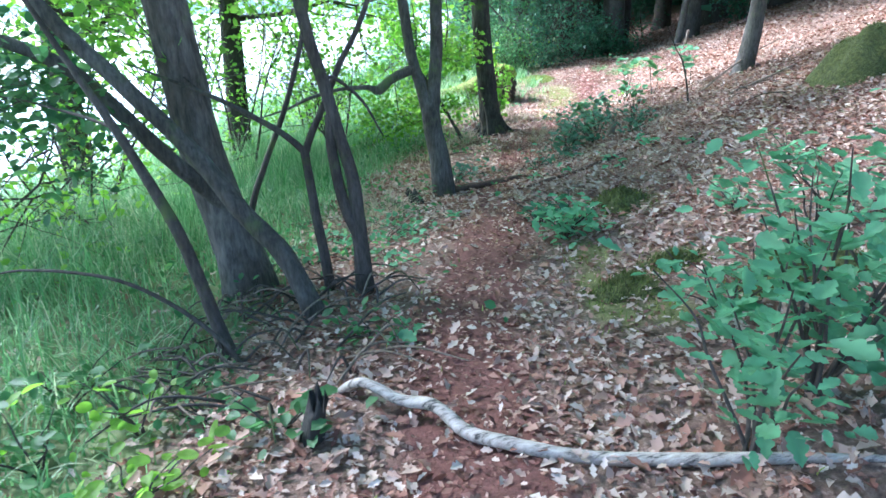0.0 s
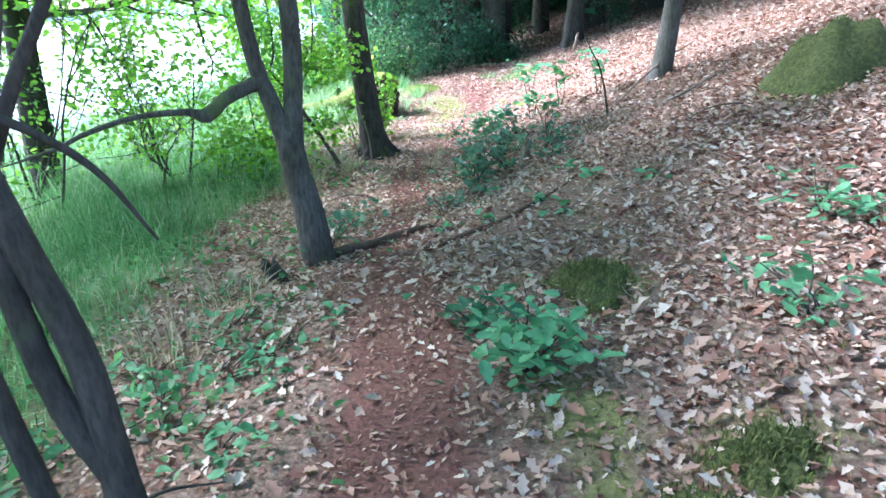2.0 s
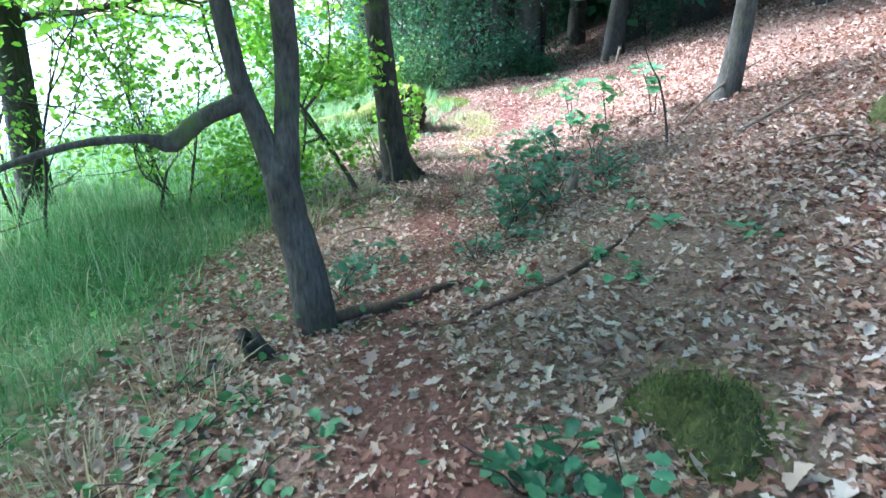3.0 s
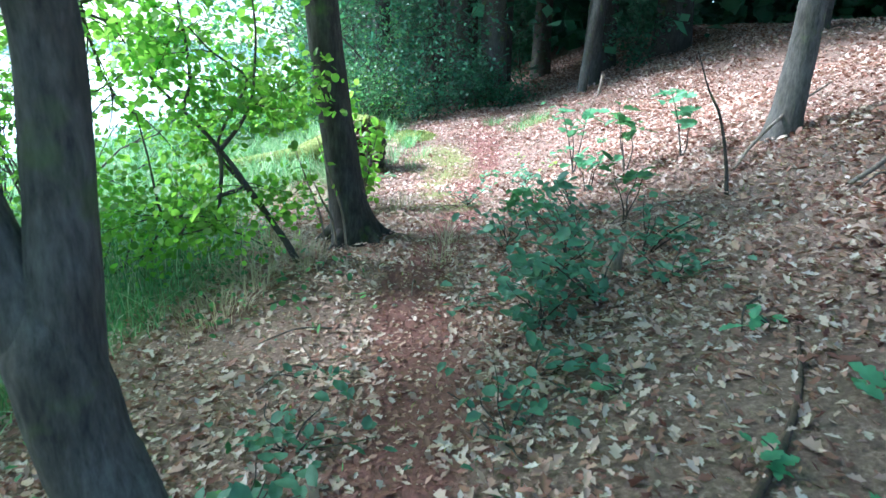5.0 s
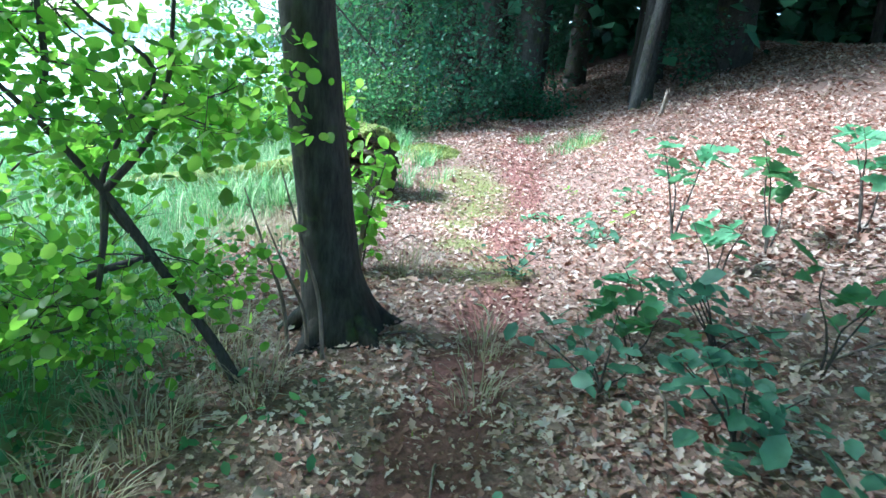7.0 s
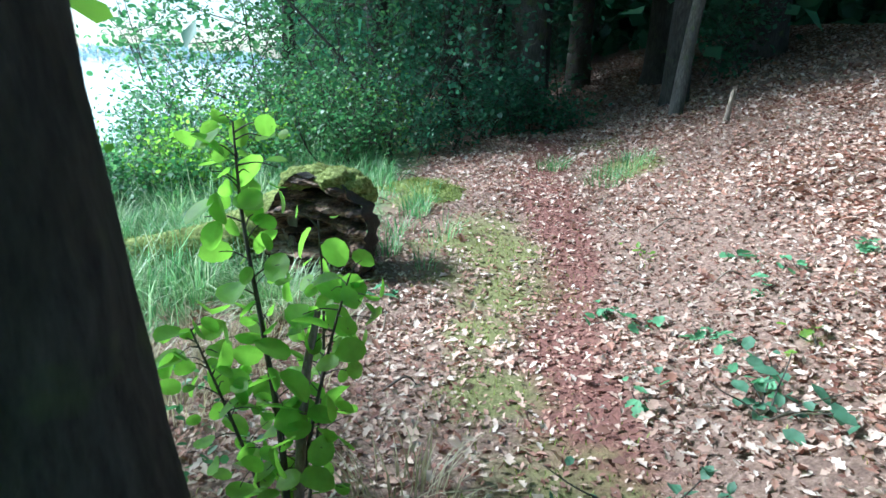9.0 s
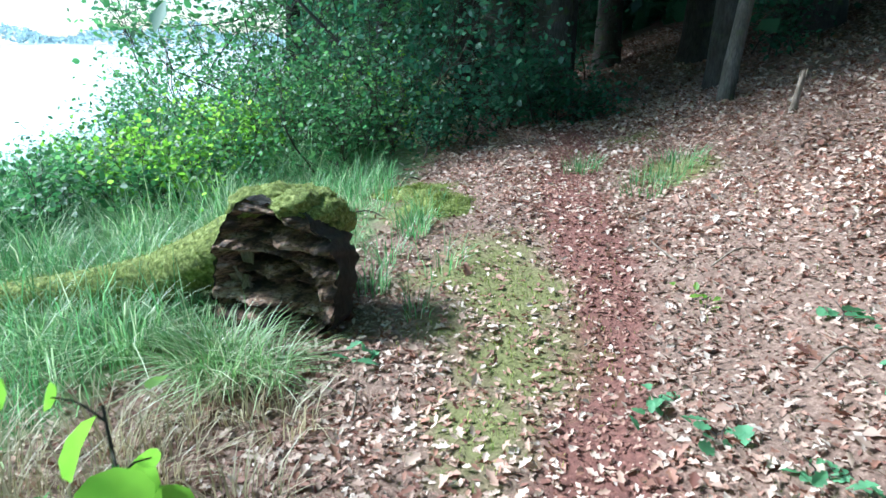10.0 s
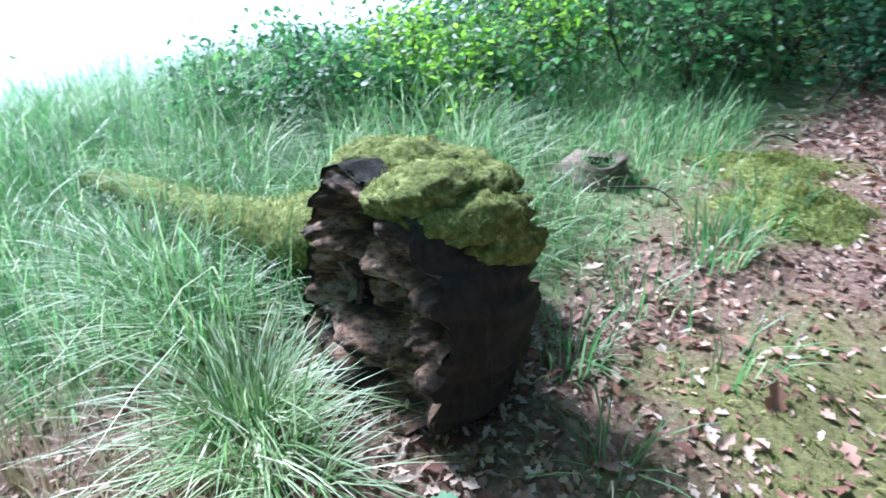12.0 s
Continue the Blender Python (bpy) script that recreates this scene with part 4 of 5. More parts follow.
# ---- the fallen trunk ----
def rotten_log():
    cx, cy, cz = 1.63, 17.38, -0.01
    t = thing("rotten_log", (cx, cy, gz(cx, cy)), "rotten butt of a fallen trunk capped with green moss", "log")
    turn = radians(-31)
    t.rotation_euler = (0, 0, turn)

    def unturned(pts):
        """World points in the turned frame of the butt."""
        inv = Matrix.Rotation(-turn, 3, "Z")
        return [tuple(inv @ (Vector(p) - t.location) + t.location) for p in pts]
    rot, nt, bsdf, out = material("rotten_wood")
    vec = coords(nt, (1, 1, 3.5))
    band, fine = noisy(nt, vec, 4.5, 6, 0.65), noisy(nt, coords(nt, (1, 1, 2)), 38, 8, 0.7)
    col = ramp(nt, band, (0.34, (0.014, 0.01, 0.008)), (0.46, (0.07, 0.043, 0.03)), (0.55, (0.26, 0.155, 0.10)), (0.68, (0.50, 0.40, 0.33))).outputs[0]
    col = mixed(nt, ramp(nt, fine, (0.36, (0, 0, 0)), (0.50, (1, 1, 1))).outputs[0], (0.022, 0.015, 0.012), col)
    geo = nt.nodes.new("ShaderNodeNewGeometry")
    worn = ramp(nt, geo.outputs["Pointiness"], (0.56, (0, 0, 0)), (0.66, (1, 1, 1))).outputs[0]
    col = mixed(nt, worn, col, (0.55, 0.45, 0.38))
    nt.links.new(col, bsdf.inputs["Base Color"])
    bsdf.inputs["Roughness"].default_value = 0.9
    bumped(nt, bsdf, fine, 1.0, 0.02)
    side = bark("black_bark", (0.010, 0.009, 0.008), (0.055, 0.045, 0.038), 0.2, 0.5, 0.03)

    def outline(a):
        """Radius of the butt round its axis, a from the right, anticlockwise."""
        return 0.375 * (1 + 0.05 * np.sin(2 * a + 0.6) + 0.045 * np.sin(3 * a + 1.2) + 0.03 * np.sin(7 * a) + 0.018 * np.sin(13 * a + 2)) * (1 + 0.2 * np.abs(np.sin(2 * a)) * (np.sin(a) < 0))

    # broken end face: layered shelves with hollows between them
    na, nr = 180, 80
    A, R = np.meshgrid(np.linspace(0, 2 * np.pi, na, endpoint=False), np.linspace(0, 1, nr))
    rad = outline(A) * R
    px, pz = rad * np.cos(A) * 0.99, rad * np.sin(A) * 1.16
    pz = pz + 0.025 * R**3 * np.sin(9 * A + 2) * (np.sin(A) < 0.3)
    f = np.vectorize(lambda a, b: noise.fractal(Vector((a * 5, 0.4, b * 9)), 1.0, 2.0, 4))(px, pz)
    shelf = np.abs(((pz + 0.05 * np.sin(5 * px) + 0.03 * f) * 7.2) % 1 - 0.5) * 2
    g = np.vectorize(lambda a, b: noise.fractal(Vector((a * 22, 3.1, b * 40)), 1.0, 2.0, 3))(px, pz)
    step = np.clip((shelf - 0.35) * 3.2, 0, 1)
    dep = 0.13 * step + 0.07 * f + 0.022 * g
    for hx, hz, hr, hd in ((-0.14, 0.02, 0.16, 0.22), (0.10, -0.12, 0.13, 0.22), (-0.06, 0.26, 0.12, 0.24), (0.20, -0.24, 0.12, 0.12), (0.16, 0.06, 0.12, 0.12), (-0.24, -0.12, 0.1, 0.12)):
        dep = dep + hd * np.exp(-(((px - hx) / (hr * 1.35)) ** 2 + ((pz - hz) / (hr * 0.62)) ** 2) ** 1.5)
    dep = dep * (1 - 0.75 * R**8) + 0.035 * R**4 + 0.05 * np.clip(px / 0.375, -1, 1)
    verts = np.stack([cx + px, cy - 0.10 + dep, cz + pz], -1)
    idn = np.arange(na * nr).reshape(nr, na)
    q = np.stack([idn[:-1], np.roll(idn, -1, 1)[:-1], np.roll(idn, -1, 1)[1:], idn[1:]], -1).reshape(-1, 4)
    part("end_face", raw_mesh("end_face", verts.reshape(-1, 3) - np.array(t.location), q), rot, t, "crumbling layered wood with dark hollows")
    # bark barrel behind it
    rows = []
    for k, s in enumerate(np.linspace(0, 1, 16)):
        shrink = 1.0 + 0.03 * math.sin(5 * s) - 0.22 * s**4
        a = np.linspace(0, 2 * np.pi, na, endpoint=False)
        r = outline(a) * shrink * (1 + 0.02 * np.sin(17 * a + 8 * s) + 0.012 * np.sin(41 * a + 3 * s))
        fr = verts[-1] - np.array([cx, 0, cz])
        rows.append(np.stack([cx - 0.05 * s * s + 0.99 * r * np.cos(a), fr[:, 1] - 0.01 + 0.45 * s, cz - 0.05 * s + 1.16 * r * np.sin(a)], -1))
    rows = np.array(rows)
    idn = np.arange(16 * na).reshape(16, na)
    q = np.stack([idn[:-1], idn[1:], np.roll(idn, -1, 1)[1:], np.roll(idn, -1, 1)[:-1]], -1).reshape(-1, 4)
    part("bark_side", raw_mesh("bark_side", rows.reshape(-1, 3) - np.array(t.location), q), side, t, "near-black bark")
    tube("trunk", unturned([(1.75, 17.98, 0.0), (1.42, 17.92, 0.0), (1.10, 17.88, -0.12), (0.74, 17.92, -0.24), (0.25, 18.0, -0.33), (-0.4, 18.2, -0.45), (-1.3, 18.4, -0.58)]), [0.2, 0.22, 0.185, 0.155, 0.14, 0.13, 0.10], MOSS, t, 30, 0.10, 33, "trunk under yellow-green moss")
    # flakes of bark at the left edge and lower front
    lr = np.random.default_rng(8)
    for i in range(16):
        x = cx - 0.36 + lr.uniform(0, 0.12)
        z = -0.28 + lr.uniform(0, 0.42)
        bm = bmesh.new()
        bmesh.ops.create_cube(bm, size=1, matrix=pose(x - cx, 17.42 - cy + lr.uniform(-0.03, 0.05), z - t.location.z, lr.uniform(-30, 30), lr.uniform(-40, 40), lr.uniform(-40, 40)) @ Matrix.Diagonal((0.07, 0.02, 0.11, 1)))
        bmesh.ops.bevel(bm, geom=bm.edges[:], offset=0.006, segments=1)
        for v in bm.verts:
            v.co += Vector(lr.normal(0, 0.006, 3))
        part("bark_flake", bm, BARK_PALE if i % 2 else DEAD, t)
    # moss cushions over the top
    lobes = [(-0.21, 0.12, 0.325, 0.13, 0.16, 0.085), (-0.09, 0.20, 0.350, 0.14, 0.15, 0.080), (0.10, 0.11, 0.345, 0.12, 0.18, 0.080), (0.21, 0.22, 0.285, 0.10, 0.20, 0.075), (0.13, 0.01, 0.300, 0.08, 0.05, 0.050), (0.28, 0.28, 0.20, 0.05, 0.16, 0.07), (0.02, 0.30, 0.33, 0.2, 0.14, 0.08), (-0.27, 0.03, 0.27, 0.06, 0.05, 0.05)]
    roots = []
    for i, (x, y, z, rx, ry, rz) in enumerate(lobes):
        bm = bmesh.new()
        bmesh.ops.create_icosphere(bm, subdivisions=4, radius=1)
        for v in bm.verts:
            w = 1 + 0.22 * noise.fractal(v.co * 2.6 + Vector((i * 5, 0, 0)), 1, 2, 4) + 0.09 * noise.noise(v.co * 9)
            v.co = Vector((x + v.co.x * rx * w, y + v.co.y * ry * w, z + 0.035 + cz - t.location.z + v.co.z * rz * w))
            if lr.uniform() < 0.55:
                roots.append(v.co + Vector((cx, cy, t.location.z)))
        part("moss_cushion", bm, MOSS, t, "green-yellow moss")
    tv, _ = tube_arrays(unturned([(1.42, 17.92, 0.0), (1.10, 17.88, -0.12), (0.74, 17.92, -0.24), (0.25, 18.0, -0.33), (-0.4, 18.2, -0.45)]), [0.22, 0.185, 0.155, 0.14, 0.13], 40, 0.08, 3)
    tv = np.repeat(tv, 5, 0) + lr.normal(0, 0.02, (len(tv) * 5, 3)) * np.array([1, 1, 0.2])
    part("moss_fuzz", blade_mesh("moss_fuzz", tv - np.array(t.location), 0.03, 0.005, 0.9, 45), MOSS_BLADE, t)
    rr = np.array([tuple(v) for v in roots])
    part("moss_fuzz", blade_mesh("moss_fuzz", rr - np.array(t.location), 0.022, 0.004, 0.8, 44), MOSS_BLADE, t)


rotten_log()


# ---- grass tussocks ----
def tussock(x, y, n, length, spread, mat, label, seed, lean=1.0, group="tussocks"):
    g0 = gz(x, y)
    t = thing("grass_tussock", (x, y, g0), label, "grass", group)
    lr = np.random.default_rng(seed)
    a = lr.uniform(0, 2 * np.pi, n)
    r = spread * np.sqrt(lr.uniform(0, 1, n))
    px, py = x + r * np.cos(a), y + r * np.sin(a)
    roots = np.stack([px - x, py - y, height(px, py) - g0 - 0.01], 1)
    for k in range(4):
        sel = (a * 4 / (2 * np.pi)).astype(int) == k
        part("blade_tuft", blade_mesh("blade_tuft", roots[sel], length, 0.008, lean, seed + k, a[sel]), mat, t)
    return t


for i, (x, y, n, L, s) in enumerate([(1.40, 16.98, 300, 0.37, 0.15), (1.22, 17.12, 260, 0.35, 0.15), (1.62, 16.92, 130, 0.30, 0.10), (0.75, 17.4, 240, 0.4, 0.18), (0.2, 17.6, 260, 0.45, 0.2), (0.6, 18.5, 280, 0.5, 0.22), (1.2, 18.6, 300, 0.5, 0.25),
                                     (1.0, 19.3, 300, 0.5, 0.25), (0.2, 19.4, 300, 0.5, 0.25), (1.6, 18.3, 160, 0.36, 0.15), (-0.3, 18.8, 280, 0.5, 0.25), (0.3, 20.4, 280, 0.5, 0.25)]):
    tussock(x, y, n, L, s, SEDGE, "arching pale sedge tussock beside the fallen trunk", 700 + i, 1.15)
for i, (x, y, n, L, s) in enumerate([(2.55, 18.55, 130, 0.24, 0.16), (2.7, 18.9, 120, 0.22, 0.18), (2.2, 17.75, 70, 0.25, 0.12), (2.35, 18.15, 60, 0.22, 0.14), (4.55, 18.6, 110, 0.18, 0.25), (4.9, 18.9, 120, 0.2, 0.28), (4.35, 19.6, 120, 0.2, 0.22), (2.45, 17.3, 26, 0.28, 0.1), (2.7, 17.9, 30, 0.26, 0.2)]):
    tussock(x, y, n, L, s, GRASS, "sparse green grass tuft on the mossy path", 730 + i, 0.7, "path tufts")
for i, (x, y, n, L, s) in enumerate([(0.95, 13.0, 130, 0.22, 0.22), (0.55, 12.7, 140, 0.24, 0.25), (0.35, 12.2, 130, 0.22, 0.25), (0.7, 13.6, 130, 0.25, 0.25), (2.0, 12.7, 50, 0.2, 0.12), (0.2, 8.6, 120, 0.22, 0.25), (0.0, 8.0, 120, 0.22, 0.25), (2.15, 13.2, 60, 0.2, 0.15), (1.9, 14.6, 90, 0.25, 0.2), (0.9, 15.8, 110, 0.3, 0.25), (1.2, 16.3, 90, 0.28, 0.22), (0.6, 16.2, 120, 0.32, 0.25), (1.6, 15.9, 60, 0.24, 0.2), (1.7, 16.5, 60, 0.26, 0.18), (1.25, 16.7, 80, 0.3, 0.16), (0.9, 16.6, 90, 0.34, 0.2), (1.0, 16.2, 90, 0.3, 0.22), (0.4, 16.5, 90, 0.34, 0.22), (1.5, 16.7, 60, 0.28, 0.14)]):
    tussock(x, y, n, L, s, DRY_GRASS, "dry straw-coloured grass tuft at the path's edge", 760 + i, 0.8, "dry tufts")


# ---- leafy plants ----
def leaf_objects(t, places, size, outline, mat, seed, aspect=0.8, droop=0.35, stalk=True):
    """Leaves that can be told apart, each an object under the plant, on four shared meshes."""
    lr = np.random.default_rng(seed)
    kinds = [leaf_cloud("leaf", np.zeros((1, 3)), 1.0, 0.01, seed + i, aspect, 0.25, 0.25, outline=outline) for i in range(4)]
    for me in kinds:
        me.materials.append(mat)
        me.polygons.foreach_set("use_smooth", [True] * len(me.polygons))
    for i, p in enumerate(places):
        ob = new("leaf", kinds[i % 4])
        ob.parent = t
        s = size * lr.uniform(0.6, 1.25)
        ob.matrix_local = Matrix.Translation(Vector(p) - t.location) @ Euler((lr.normal(0, droop), lr.normal(0, droop), lr.uniform(0, 6.28))).to_matrix().to_4x4() @ Matrix.Diagonal((s, s, s, 1))


def plant(name, x, y, h, width, stems, leaves, size, outline, mat, label, category, seed, group="", lean=(0, 0), woody=BARK_TWIG, low=0.25):
    g0 = gz(x, y)
    t = thing(name, (x, y, g0), label, category, group)
    lr = np.random.default_rng(seed)
    places = []
    for s in range(stems):
        a = lr.uniform(0, 6.28)
        d = np.array([math.cos(a), math.sin(a)]) * width * lr.uniform(0.3, 1.0) + np.array(lean)
        hh = h * lr.uniform(0.65, 1.05)
        pts = [(x + d[0] * f**1.3 + lr.normal(0, 0.01), y + d[1] * f**1.3 + lr.normal(0, 0.01), g0 - 0.03 + hh * (f - 0.15 * f * f)) for f in (0, 0.25, 0.5, 0.75, 1.0)]
        tube("stem", pts, np.linspace(0.004 + 0.005 * h, 0.002, 5), woody, t, 5, 0.05, s)
        for k in range(leaves // stems):
            f = low + (1 - low) * lr.uniform(0, 1) ** 0.8
            i = min(int(f * 4), 3)
            b = np.array(pts[i]) * (1 - (f * 4 - i)) + np.array(pts[i + 1]) * (f * 4 - i)
            places.append(b + lr.normal(0, 1, 3) * np.array([0.09, 0.09, 0.035]) * (0.6 + width))
    leaf_objects(t, places, size, outline, mat, seed, 0.75)
    return t


plant("oak_sapling", 1.56, 7.12, 0.34, 0.28, 12, 180, 0.09, LOBED, LEAF_OAK, "low bushy oak seedling with lobed green leaves", "oak seedling", 801)
plant("oak_sapling", 1.45, 7.55, 0.26, 0.24, 6, 70, 0.08, LOBED, LEAF_DEEP, "low dark green oak seedling beside the path", "oak seedling", 802)
plant("oak_sapling", 2.0, 4.95, 1.0, 0.5, 13, 330, 0.078, LOBED, LEAF_OAK, "young oak with lobed blue-green leaves beside the path", "young oak", 803)
plant("oak_sapling", 2.45, 5.3, 1.0, 0.6, 11, 290, 0.08, LOBED, LEAF_OAK, "young oak spreading over the leafy bank", "young oak", 804)
plant("oak_sapling", 1.72, 4.72, 0.78, 0.34, 8, 190, 0.075, LOBED, LEAF_OAK, "slim young oak with lobed blue-green leaves", "young oak", 807, low=0.35)
plant("oak_sapling", 2.75, 6.4, 0.5, 0.4, 6, 80, 0.08, LOBED, LEAF_OAK, "small oak shoot low over fallen leaves", "young oak", 805)
plant("oak_sapling", 2.55, 6.9, 0.28, 0.36, 6, 60, 0.08, LOBED, LEAF_OAK, "low oak spray over pale fallen leaves", "young oak", 808)
plant("oak_sapling", 3.2, 7.65, 0.28, 0.36, 6, 60, 0.085, LOBED, LEAF_OAK, "low oak spray over pale fallen leaves", "young oak", 809)
plant("oak_sapling", 2.0, 5.65, 0.38, 0.4, 7, 90, 0.08, LOBED, LEAF_OAK, "small oak shoot low over fallen leaves", "young oak", 806)


def broadleaf_shoot(x, y, stems, size, seed):
    """An upright shoot: woody stems with short side twigs and one large round leaf at each twig's end."""
    g0 = gz(x, y)
    t = thing("broadleaf_shoot", (x, y, g0), "upright shoot with large round bright green leaves", "shoot")
    lr = np.random.default_rng(seed)
    places = []
    for k, (pts, r, n) in enumerate(stems):
        pts = [(px, py, g0 + pz) for px, py, pz in pts]
        tube("stem", pts, np.linspace(r, 0.003, len(pts)), BARK_TWIG, t, 7, 0.06, seed + k)
        p = np.array(pts)
        for i in range(n):
            f = (0.12 + 0.88 * (i + lr.uniform(0, 0.6)) / n) * (len(p) - 1)
            j = min(int(f), len(p) - 2)
            b = p[j] + (p[j + 1] - p[j]) * (f - j)
            a = 2.4 * i + lr.uniform(-0.6, 0.6)
            reach = lr.uniform(0.04, 0.15)
            e = b + np.array([math.cos(a) * reach, math.sin(a) * reach, lr.uniform(-0.02, 0.06)])
            if i % 2:
                tube("twig", [tuple(b), tuple((b + e) / 2 + np.array([0, 0, 0.012])), tuple(e)], [0.003, 0.002, 0.0015], BARK_TWIG, t, 4, 0.0, i)
            places.append(e + lr.normal(0, 0.008, 3))
    leaf_objects(t, places, size, ROUND, LEAF_LIME, seed, 0.82, 0.8)


broadleaf_shoot(1.50, 14.62, [([(1.50, 14.62, -0.04), (1.49, 14.62, 0.35), (1.45, 14.63, 0.75), (1.41, 14.64, 1.1), (1.40, 14.64, 1.38)], 0.014, 84),
                              ([(1.52, 14.60, -0.04), (1.58, 14.60, 0.35), (1.66, 14.62, 0.70), (1.72, 14.64, 0.9)], 0.009, 64),
                              ([(1.46, 14.66, -0.04), (1.36, 14.68, 0.3), (1.28, 14.7, 0.55), (1.22, 14.72, 0.72)], 0.008, 48),
                              ([(1.56, 14.72, -0.04), (1.62, 14.75, 0.4), (1.64, 14.78, 0.75), (1.63, 14.8, 1.05)], 0.007, 26)], 0.098, 810)
for i, (x, y, h) in enumerate([(-0.62, 4.95, 0.4), (-0.35, 5.15, 0.35), (-0.8, 5.4, 0.4), (-0.15, 4.75, 0.3), (0.2, 5.1, 0.3), (-0.95, 5.0, 0.45)]):
    plant("meadow_herb", x, y, h * 0.8, 0.25, 5, 50, 0.055, ROUND if i % 2 else PLAIN, LEAF_LIME if i % 2 else LEAF_MID, "leafy herb in the grass before the coppice", "herb", 815 + i * 7, "herbs by the coppice", low=0.1)
g0 = gz(1.54, 14.58)
t = thing("dead_stick", (1.54, 14.58, g0), "dead grey broken stem among bright leaves", "branch")
tube("stem", [(1.53, 14.58, g0 - 0.05), (1.55, 14.58, g0 + 0.3), (1.58, 14.58, g0 + 0.6), (1.62, 14.59, g0 + 0.80)], [0.020, 0.017, 0.015, 0.010], DEAD, t, 8, 0.1, 3)
for i, (x, y, h, n, s) in enumerate([(2.2, 10.9, 0.45, 110, 0.075), (2.4, 11.4, 0.5, 120, 0.08), (2.75, 11.9, 0.5, 120, 0.08), (2.55, 11.0, 0.42, 90, 0.075), (3.1, 11.5, 0.45, 80, 0.08), (1.95, 11.7, 0.2, 40, 0.06), (2.5, 12.5, 0.45, 60, 0.08), (2.0, 10.4, 0.25, 50, 0.065), (2.9, 10.9, 0.3, 50, 0.07), (3.1, 12.6, 0.5, 50, 0.08), (1.7, 9.9, 0.2, 40, 0.06), (0.95, 10.2, 0.25, 60, 0.06), (0.8, 9.7, 0.3, 60, 0.06), (1.1, 11.0, 0.15, 30, 0.05), (2.6, 14.2, 0.3, 40, 0.07), (3.3, 14.6, 0.28, 40, 0.07)]):
    plant("bramble", x, y, h, 0.38, 6, n, s, PLAIN, LEAF_BRAMBLE, "low bramble with dark green leaves over the litter", "bramble", 820 + i, "brambles along the path")
for i, (x, y, h, n) in enumerate([(3.45, 13.2, 0.5, 22), (3.9, 13.4, 0.8, 24), (4.4, 13.3, 0.75, 24), (2.75, 12.7, 0.5, 24), (2.95, 13.1, 0.42, 20), (3.3, 12.2, 0.55, 22), (3.68, 14.05, 1.1, 42)]):
    plant("maple_sapling", x, y, h, 0.25, 3, n, 0.12, LOBED, LEAF_MID if i % 2 else LEAF_OAK, "thin maple sapling with a few broad leaves", "sapling", 840 + i, "maple saplings", low=0.55)
for i, (x, y) in enumerate([(3.98, 16.85), (3.55, 15.35), (4.05, 15.6), (3.75, 14.9), (4.75, 15.6), (0.62, 5.75), (0.75, 8.1), (0.62, 7.35), (2.35, 9.35), (1.6, 9.3), (2.2, 10.0), (3.0, 9.0), (4.35, 16.2), (3.3, 16.0), (2.1, 16.9), (2.9, 10.1), (1.88, 9.2), (2.8, 9.4), (2.38, 8.92), (3.39, 15.68), (2.98, 14.96), (3.4, 14.73), (4.3, 15.66), (3.6, 15.2)]):
    plant("maple_seedling", x, y, 0.11, 0.09, 3, 9, 0.085, LOBED, LEAF_LIME if i in (0, 3) else LEAF_OAK, "small green maple seedling among fallen leaves", "seedling", 860 + i, "seedlings in the litter")
for i, (x, y) in enumerate([(0.35, 7.9), (0.15, 7.2), (0.1, 8.6), (-0.3, 5.6), (-0.1, 5.2), (-0.7, 5.9), (-0.5, 8.3), (0.5, 8.4), (0.45, 5.85), (0.3, 7.6), (0.1, 7.45), (-0.05, 7.75), (0.25, 8.15), (-0.15, 7.2), (0.4, 7.0), (0.55, 7.75)]):
    plant("woodland_weed", x, y, 0.16, 0.25, 5, 45, 0.05, PLAIN, LEAF_OAK if i > 8 else LEAF_MID, "pale low weed at the meadow's edge", "weed", 880 + i, "weeds by the coppice")


# ---- fallen wood ----
def lying(name, line, radii, mat, label, category, seed, lift=0.6, sides=9, group="", rough=0.08):
    pts = [(x, y, gz(x, y) + r * lift + dz) for (x, y, dz), r in zip(line, radii)]
    t = thing(name, pts[0], label, category, group)
    tube("wood", pts, radii, mat, t, sides, rough, seed)
    return t


birch, nt, bsdf, out = material("birch_bark")
spots = noisy(nt, coords(nt, (14, 60, 14)), 1.0, 4, 0.7)
nt.links.new(ramp(nt, spots, (0.34, (0.03, 0.026, 0.022)), (0.46, (0.34, 0.29, 0.25)), (0.7, (0.58, 0.52, 0.46))).outputs[0], bsdf.inputs["Base Color"])
bsdf.inputs["Roughness"].default_value = 0.7
bumped(nt, bsdf, spots, 0.6, 0.006)
lying("fallen_birch_branch", [(0.39, 5.31, 0.0), (0.45, 5.25, 0.06), (0.52, 5.20, 0.09), (0.65, 5.14, 0.05), (0.78, 5.08, 0.06), (0.89, 4.97, 0.02), (1.03, 4.88, 0.02), (1.23, 4.81, 0.0), (1.48, 4.74, 0.01), (1.78, 4.68, 0.0), (2.03, 4.62, 0)], [0.014, 0.017, 0.019, 0.021, 0.024, 0.025, 0.024, 0.023, 0.022, 0.018, 0.010], birch, "crooked white birch branch fallen across the path", "branch", 5)
lying("fallen_branch", [(0.80, 9.28, 0.02), (0.95, 9.29, 0.03), (1.1, 9.3, 0.02), (1.3, 9.42, 0.02), (1.57, 9.53, 0.0)], [0.036, 0.035, 0.031, 0.028, 0.016], ROOT, "brown barkless branch lying across the path", "branch", 6)
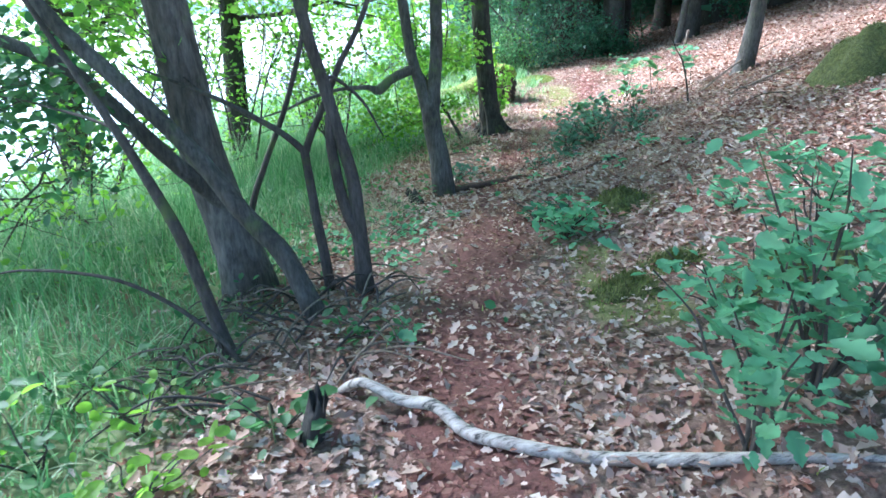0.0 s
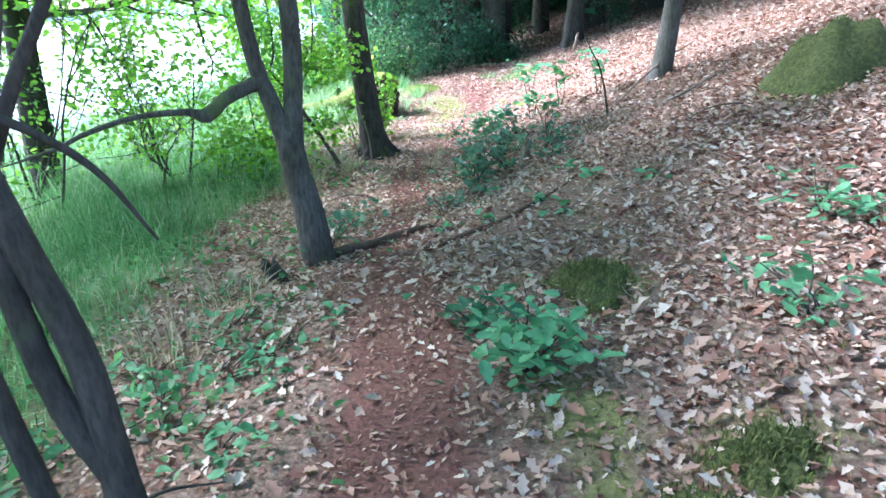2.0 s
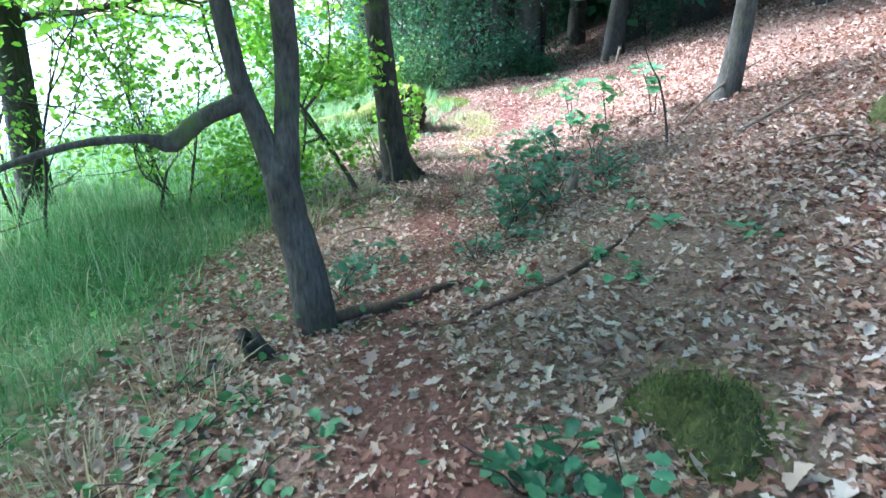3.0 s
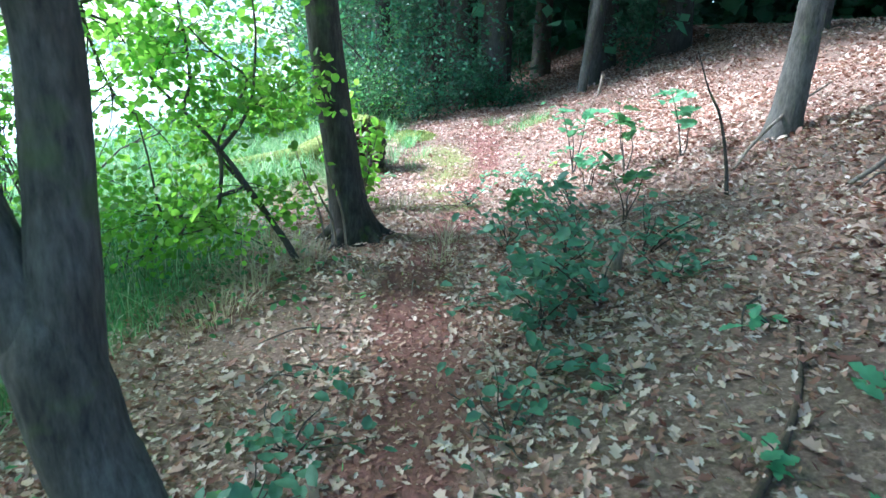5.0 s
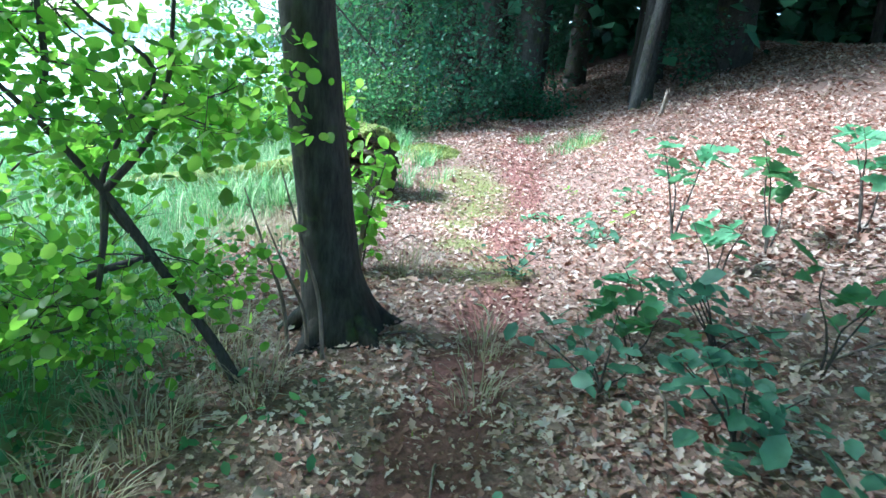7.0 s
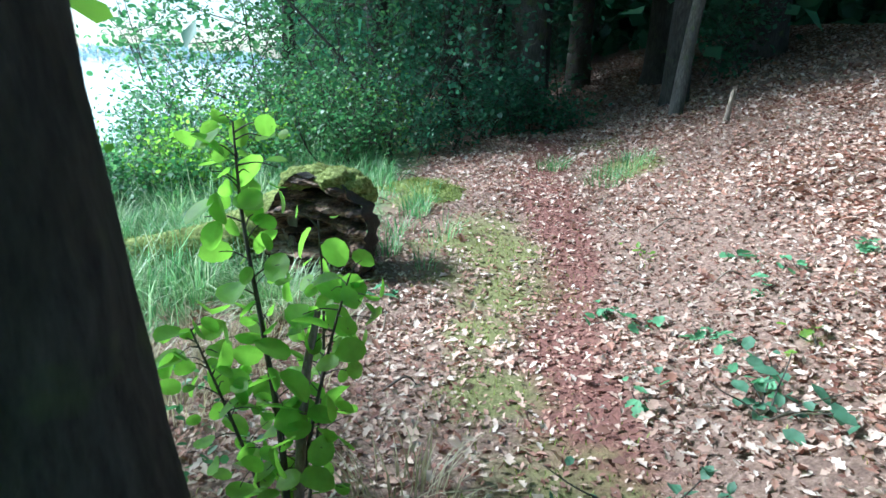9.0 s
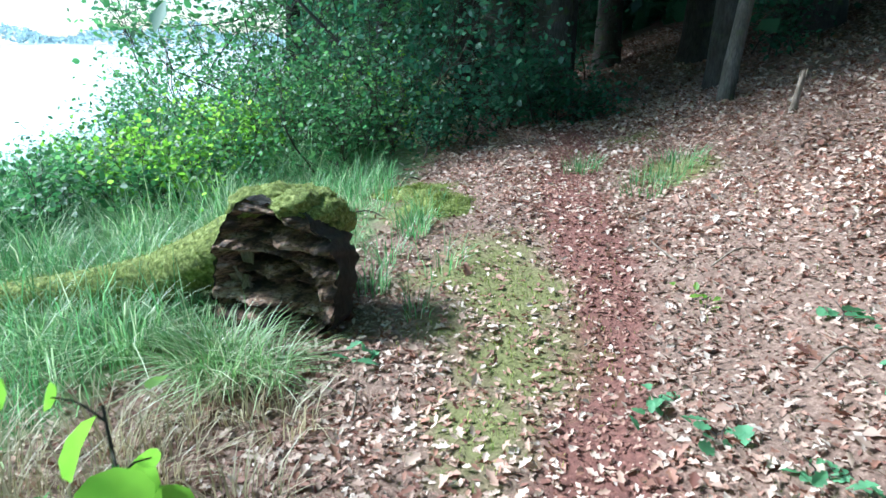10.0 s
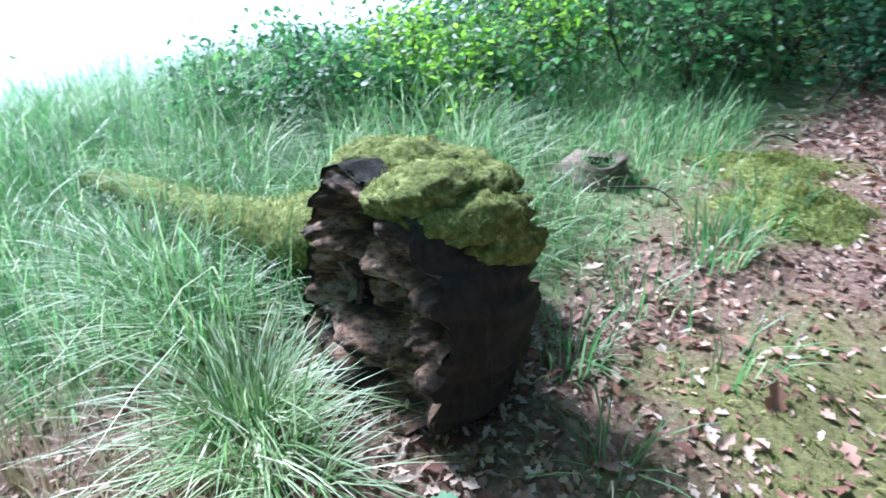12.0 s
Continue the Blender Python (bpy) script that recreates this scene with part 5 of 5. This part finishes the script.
lying("fallen_branch", [(1.5, 8.98, 0.0), (1.67, 9.05, 0.01), (1.95, 9.12, 0.0), (2.2, 9.25, 0.01), (2.6, 9.6, 0.0), (3.0, 10.1, 0.0)], [0.013, 0.016, 0.016, 0.014, 0.011, 0.006], ROOT, "long thin branch lying on the leaves", "branch", 7)
lying("fallen_branch", [(4.3, 12.4, 0.02), (4.6, 12.6, 0.1), (5.0, 12.75, 0.2), (5.5, 12.9, 0.3)], [0.012, 0.014, 0.012, 0.006], DEAD, "pale dead branch propped on the bank", "branch", 8)
lying("fallen_branch", [(4.2, 11.2, 0.02), (4.6, 11.35, 0.06), (5.2, 11.7, 0.05)], [0.016, 0.016, 0.008], DEAD, "pale dead branch lying on the bank", "branch", 9)
lr = np.random.default_rng(61)
for i in range(130):
    x, y = lr.uniform(-0.2, 5.5), lr.uniform(4, 20.5)
    heap = i < 85
    if heap:
        x, y = lr.uniform(-0.55, 0.45), lr.uniform(5.2, 6.6)
    a, L = lr.uniform(0, 6.28), lr.uniform(0.15, 0.55)
    lying("dead_twig", [(x, y, 0.01), (x + L * 0.5 * math.cos(a) + lr.normal(0, 0.02), y + L * 0.5 * math.sin(a), (0.09 if heap else 0.03) + 0.05 * lr.uniform()), (x + L * math.cos(a), y + L * math.sin(a), (0.12 if heap else 0.02) * lr.uniform(0.3, 1))], [0.007, 0.006, 0.003], (BARK_TWIG if heap else DEAD) if i % 3 else (DEAD if heap else BARK_TWIG), "thin dead twig lying on fallen leaves", "twig", i, 0.6, 5, "dead twigs")


def stump(x, y, h, r, mat, label, seed, lean=0.0):
    t = thing("broken_stump", (x, y, gz(x, y)), label, "stump")
    lr = np.random.default_rng(seed)
    a = np.linspace(0, 2 * np.pi, 14, endpoint=False)
    rows = []
    for s in (-0.3, 0.0, 0.25, 0.6, 1.0, 0.92):
        rr = r * (1.35 - 0.35 * min(max(s, 0) * 2, 1)) * (1 + 0.1 * np.sin(3 * a + seed)) * (0.55 if s == 0.92 else 1)
        top = (lr.uniform(-0.35, 0.15, 14) * h if s == 1.0 else 0)
        rows.append(np.stack([rr * np.cos(a) + lean * max(s, 0), rr * np.sin(a), h * s + top - (0.25 * h if s == 0.92 else 0) + 0 * a], -1))
    v = np.array(rows).reshape(-1, 3)
    idn = np.arange(len(v)).reshape(6, 14)
    q = np.stack([idn[:-1], np.roll(idn, -1, 1)[:-1], np.roll(idn, -1, 1)[1:], idn[1:]], -1).reshape(-1, 4)
    part("stump_wood", raw_mesh("stump_wood", v, q), mat, t)


stump(2.80, 11.35, 0.22, 0.045, DEAD, "small pale broken stump in the litter", 1, 0.03)
stump(0.34, 5.02, 0.2, 0.035, BARK_DARK, "short dark broken stub among the weeds", 6, 0.04)
stump(0.45, 8.95, 0.14, 0.06, BARK_DARK, "low dark rotten stump at the tree's foot", 2, -0.06)
stump(0.30, 8.80, 0.10, 0.05, DEAD, "low pale rotten stump at the meadow's edge", 3, -0.05)
stump(6.30, 19.3, 0.38, 0.028, DEAD, "thin broken dead stem standing at the wood's edge", 4, 0.05)
stump(1.86, 19.2, 0.12, 0.16, DEAD, "crumbled pale bark stump behind the fallen trunk", 5, 0.02)
t = thing("bare_sapling", (4.0, 12.0, gz(4.0, 12.0)), "thin bare sapling on the leafy bank", "sapling")
tube("stem", rooted([(4.0, 12.0, 0), (3.93, 12.0, 0.62), (3.83, 12.0, 0.93), (3.72, 12.0, 1.1), (3.60, 12.0, 1.35)]), [0.016, 0.012, 0.010, 0.007, 0.003], BARK_TWIG, t, 6, 0.08, 4)


def moss_mound(x, y, rx, ry, h, seed, mat=MOSS_DARK, tip=MOSS_BLADE_DARK):
    t = thing("moss_mound", (x, y, gz(x, y)), "rounded olive-green moss cushion on the bank", "moss")
    n = 34
    a, r = np.meshgrid(np.linspace(0, 2 * np.pi, n, endpoint=False), np.linspace(0, 1, 12))
    w = 1 + 0.15 * np.sin(3 * a + seed) + 0.08 * np.sin(5 * a)
    px, py = rx * r * w * np.cos(a), ry * r * w * np.sin(a)
    pz = height(x + px, y + py) - t.location.z + h * (1 - r**2.2) * (1 + 0.2 * np.sin(9 * px / rx) * np.sin(8 * py / ry)) - 0.02 * r
    idn = np.arange(a.size).reshape(a.shape)
    q = np.stack([idn[:-1], idn[1:], np.roll(idn, -1, 1)[1:], np.roll(idn, -1, 1)[:-1]], -1).reshape(-1, 4)
    v = np.stack([px, py, pz], -1).reshape(-1, 3)
    part("cushion", raw_mesh("cushion", v, q), mat, t)
    lr = np.random.default_rng(seed)
    part("moss_fuzz", blade_mesh("moss_fuzz", v[lr.integers(0, len(v), 1500)] + lr.normal(0, 0.015, (1500, 3)) * np.array([1, 1, 0.3]), 0.03, 0.006, 0.7, seed), tip, t)


moss_mound(2.05, 7.72, 0.20, 0.34, 0.10, 1)
moss_mound(4.95, 9.9, 0.55, 0.5, 0.40, 2)
moss_mound(2.0, 6.35, 0.17, 0.15, 0.05, 7)
moss_mound(2.45, 5.95, 0.35, 0.25, 0.08, 3)
moss_mound(1.72, 6.15, 0.2, 0.22, 0.06, 4)
moss_mound(2.85, 18.98, 0.36, 0.26, 0.10, 5, MOSS, MOSS_BLADE)
moss_mound(2.7, 19.6, 0.4, 0.3, 0.09, 6, MOSS, MOSS_BLADE)
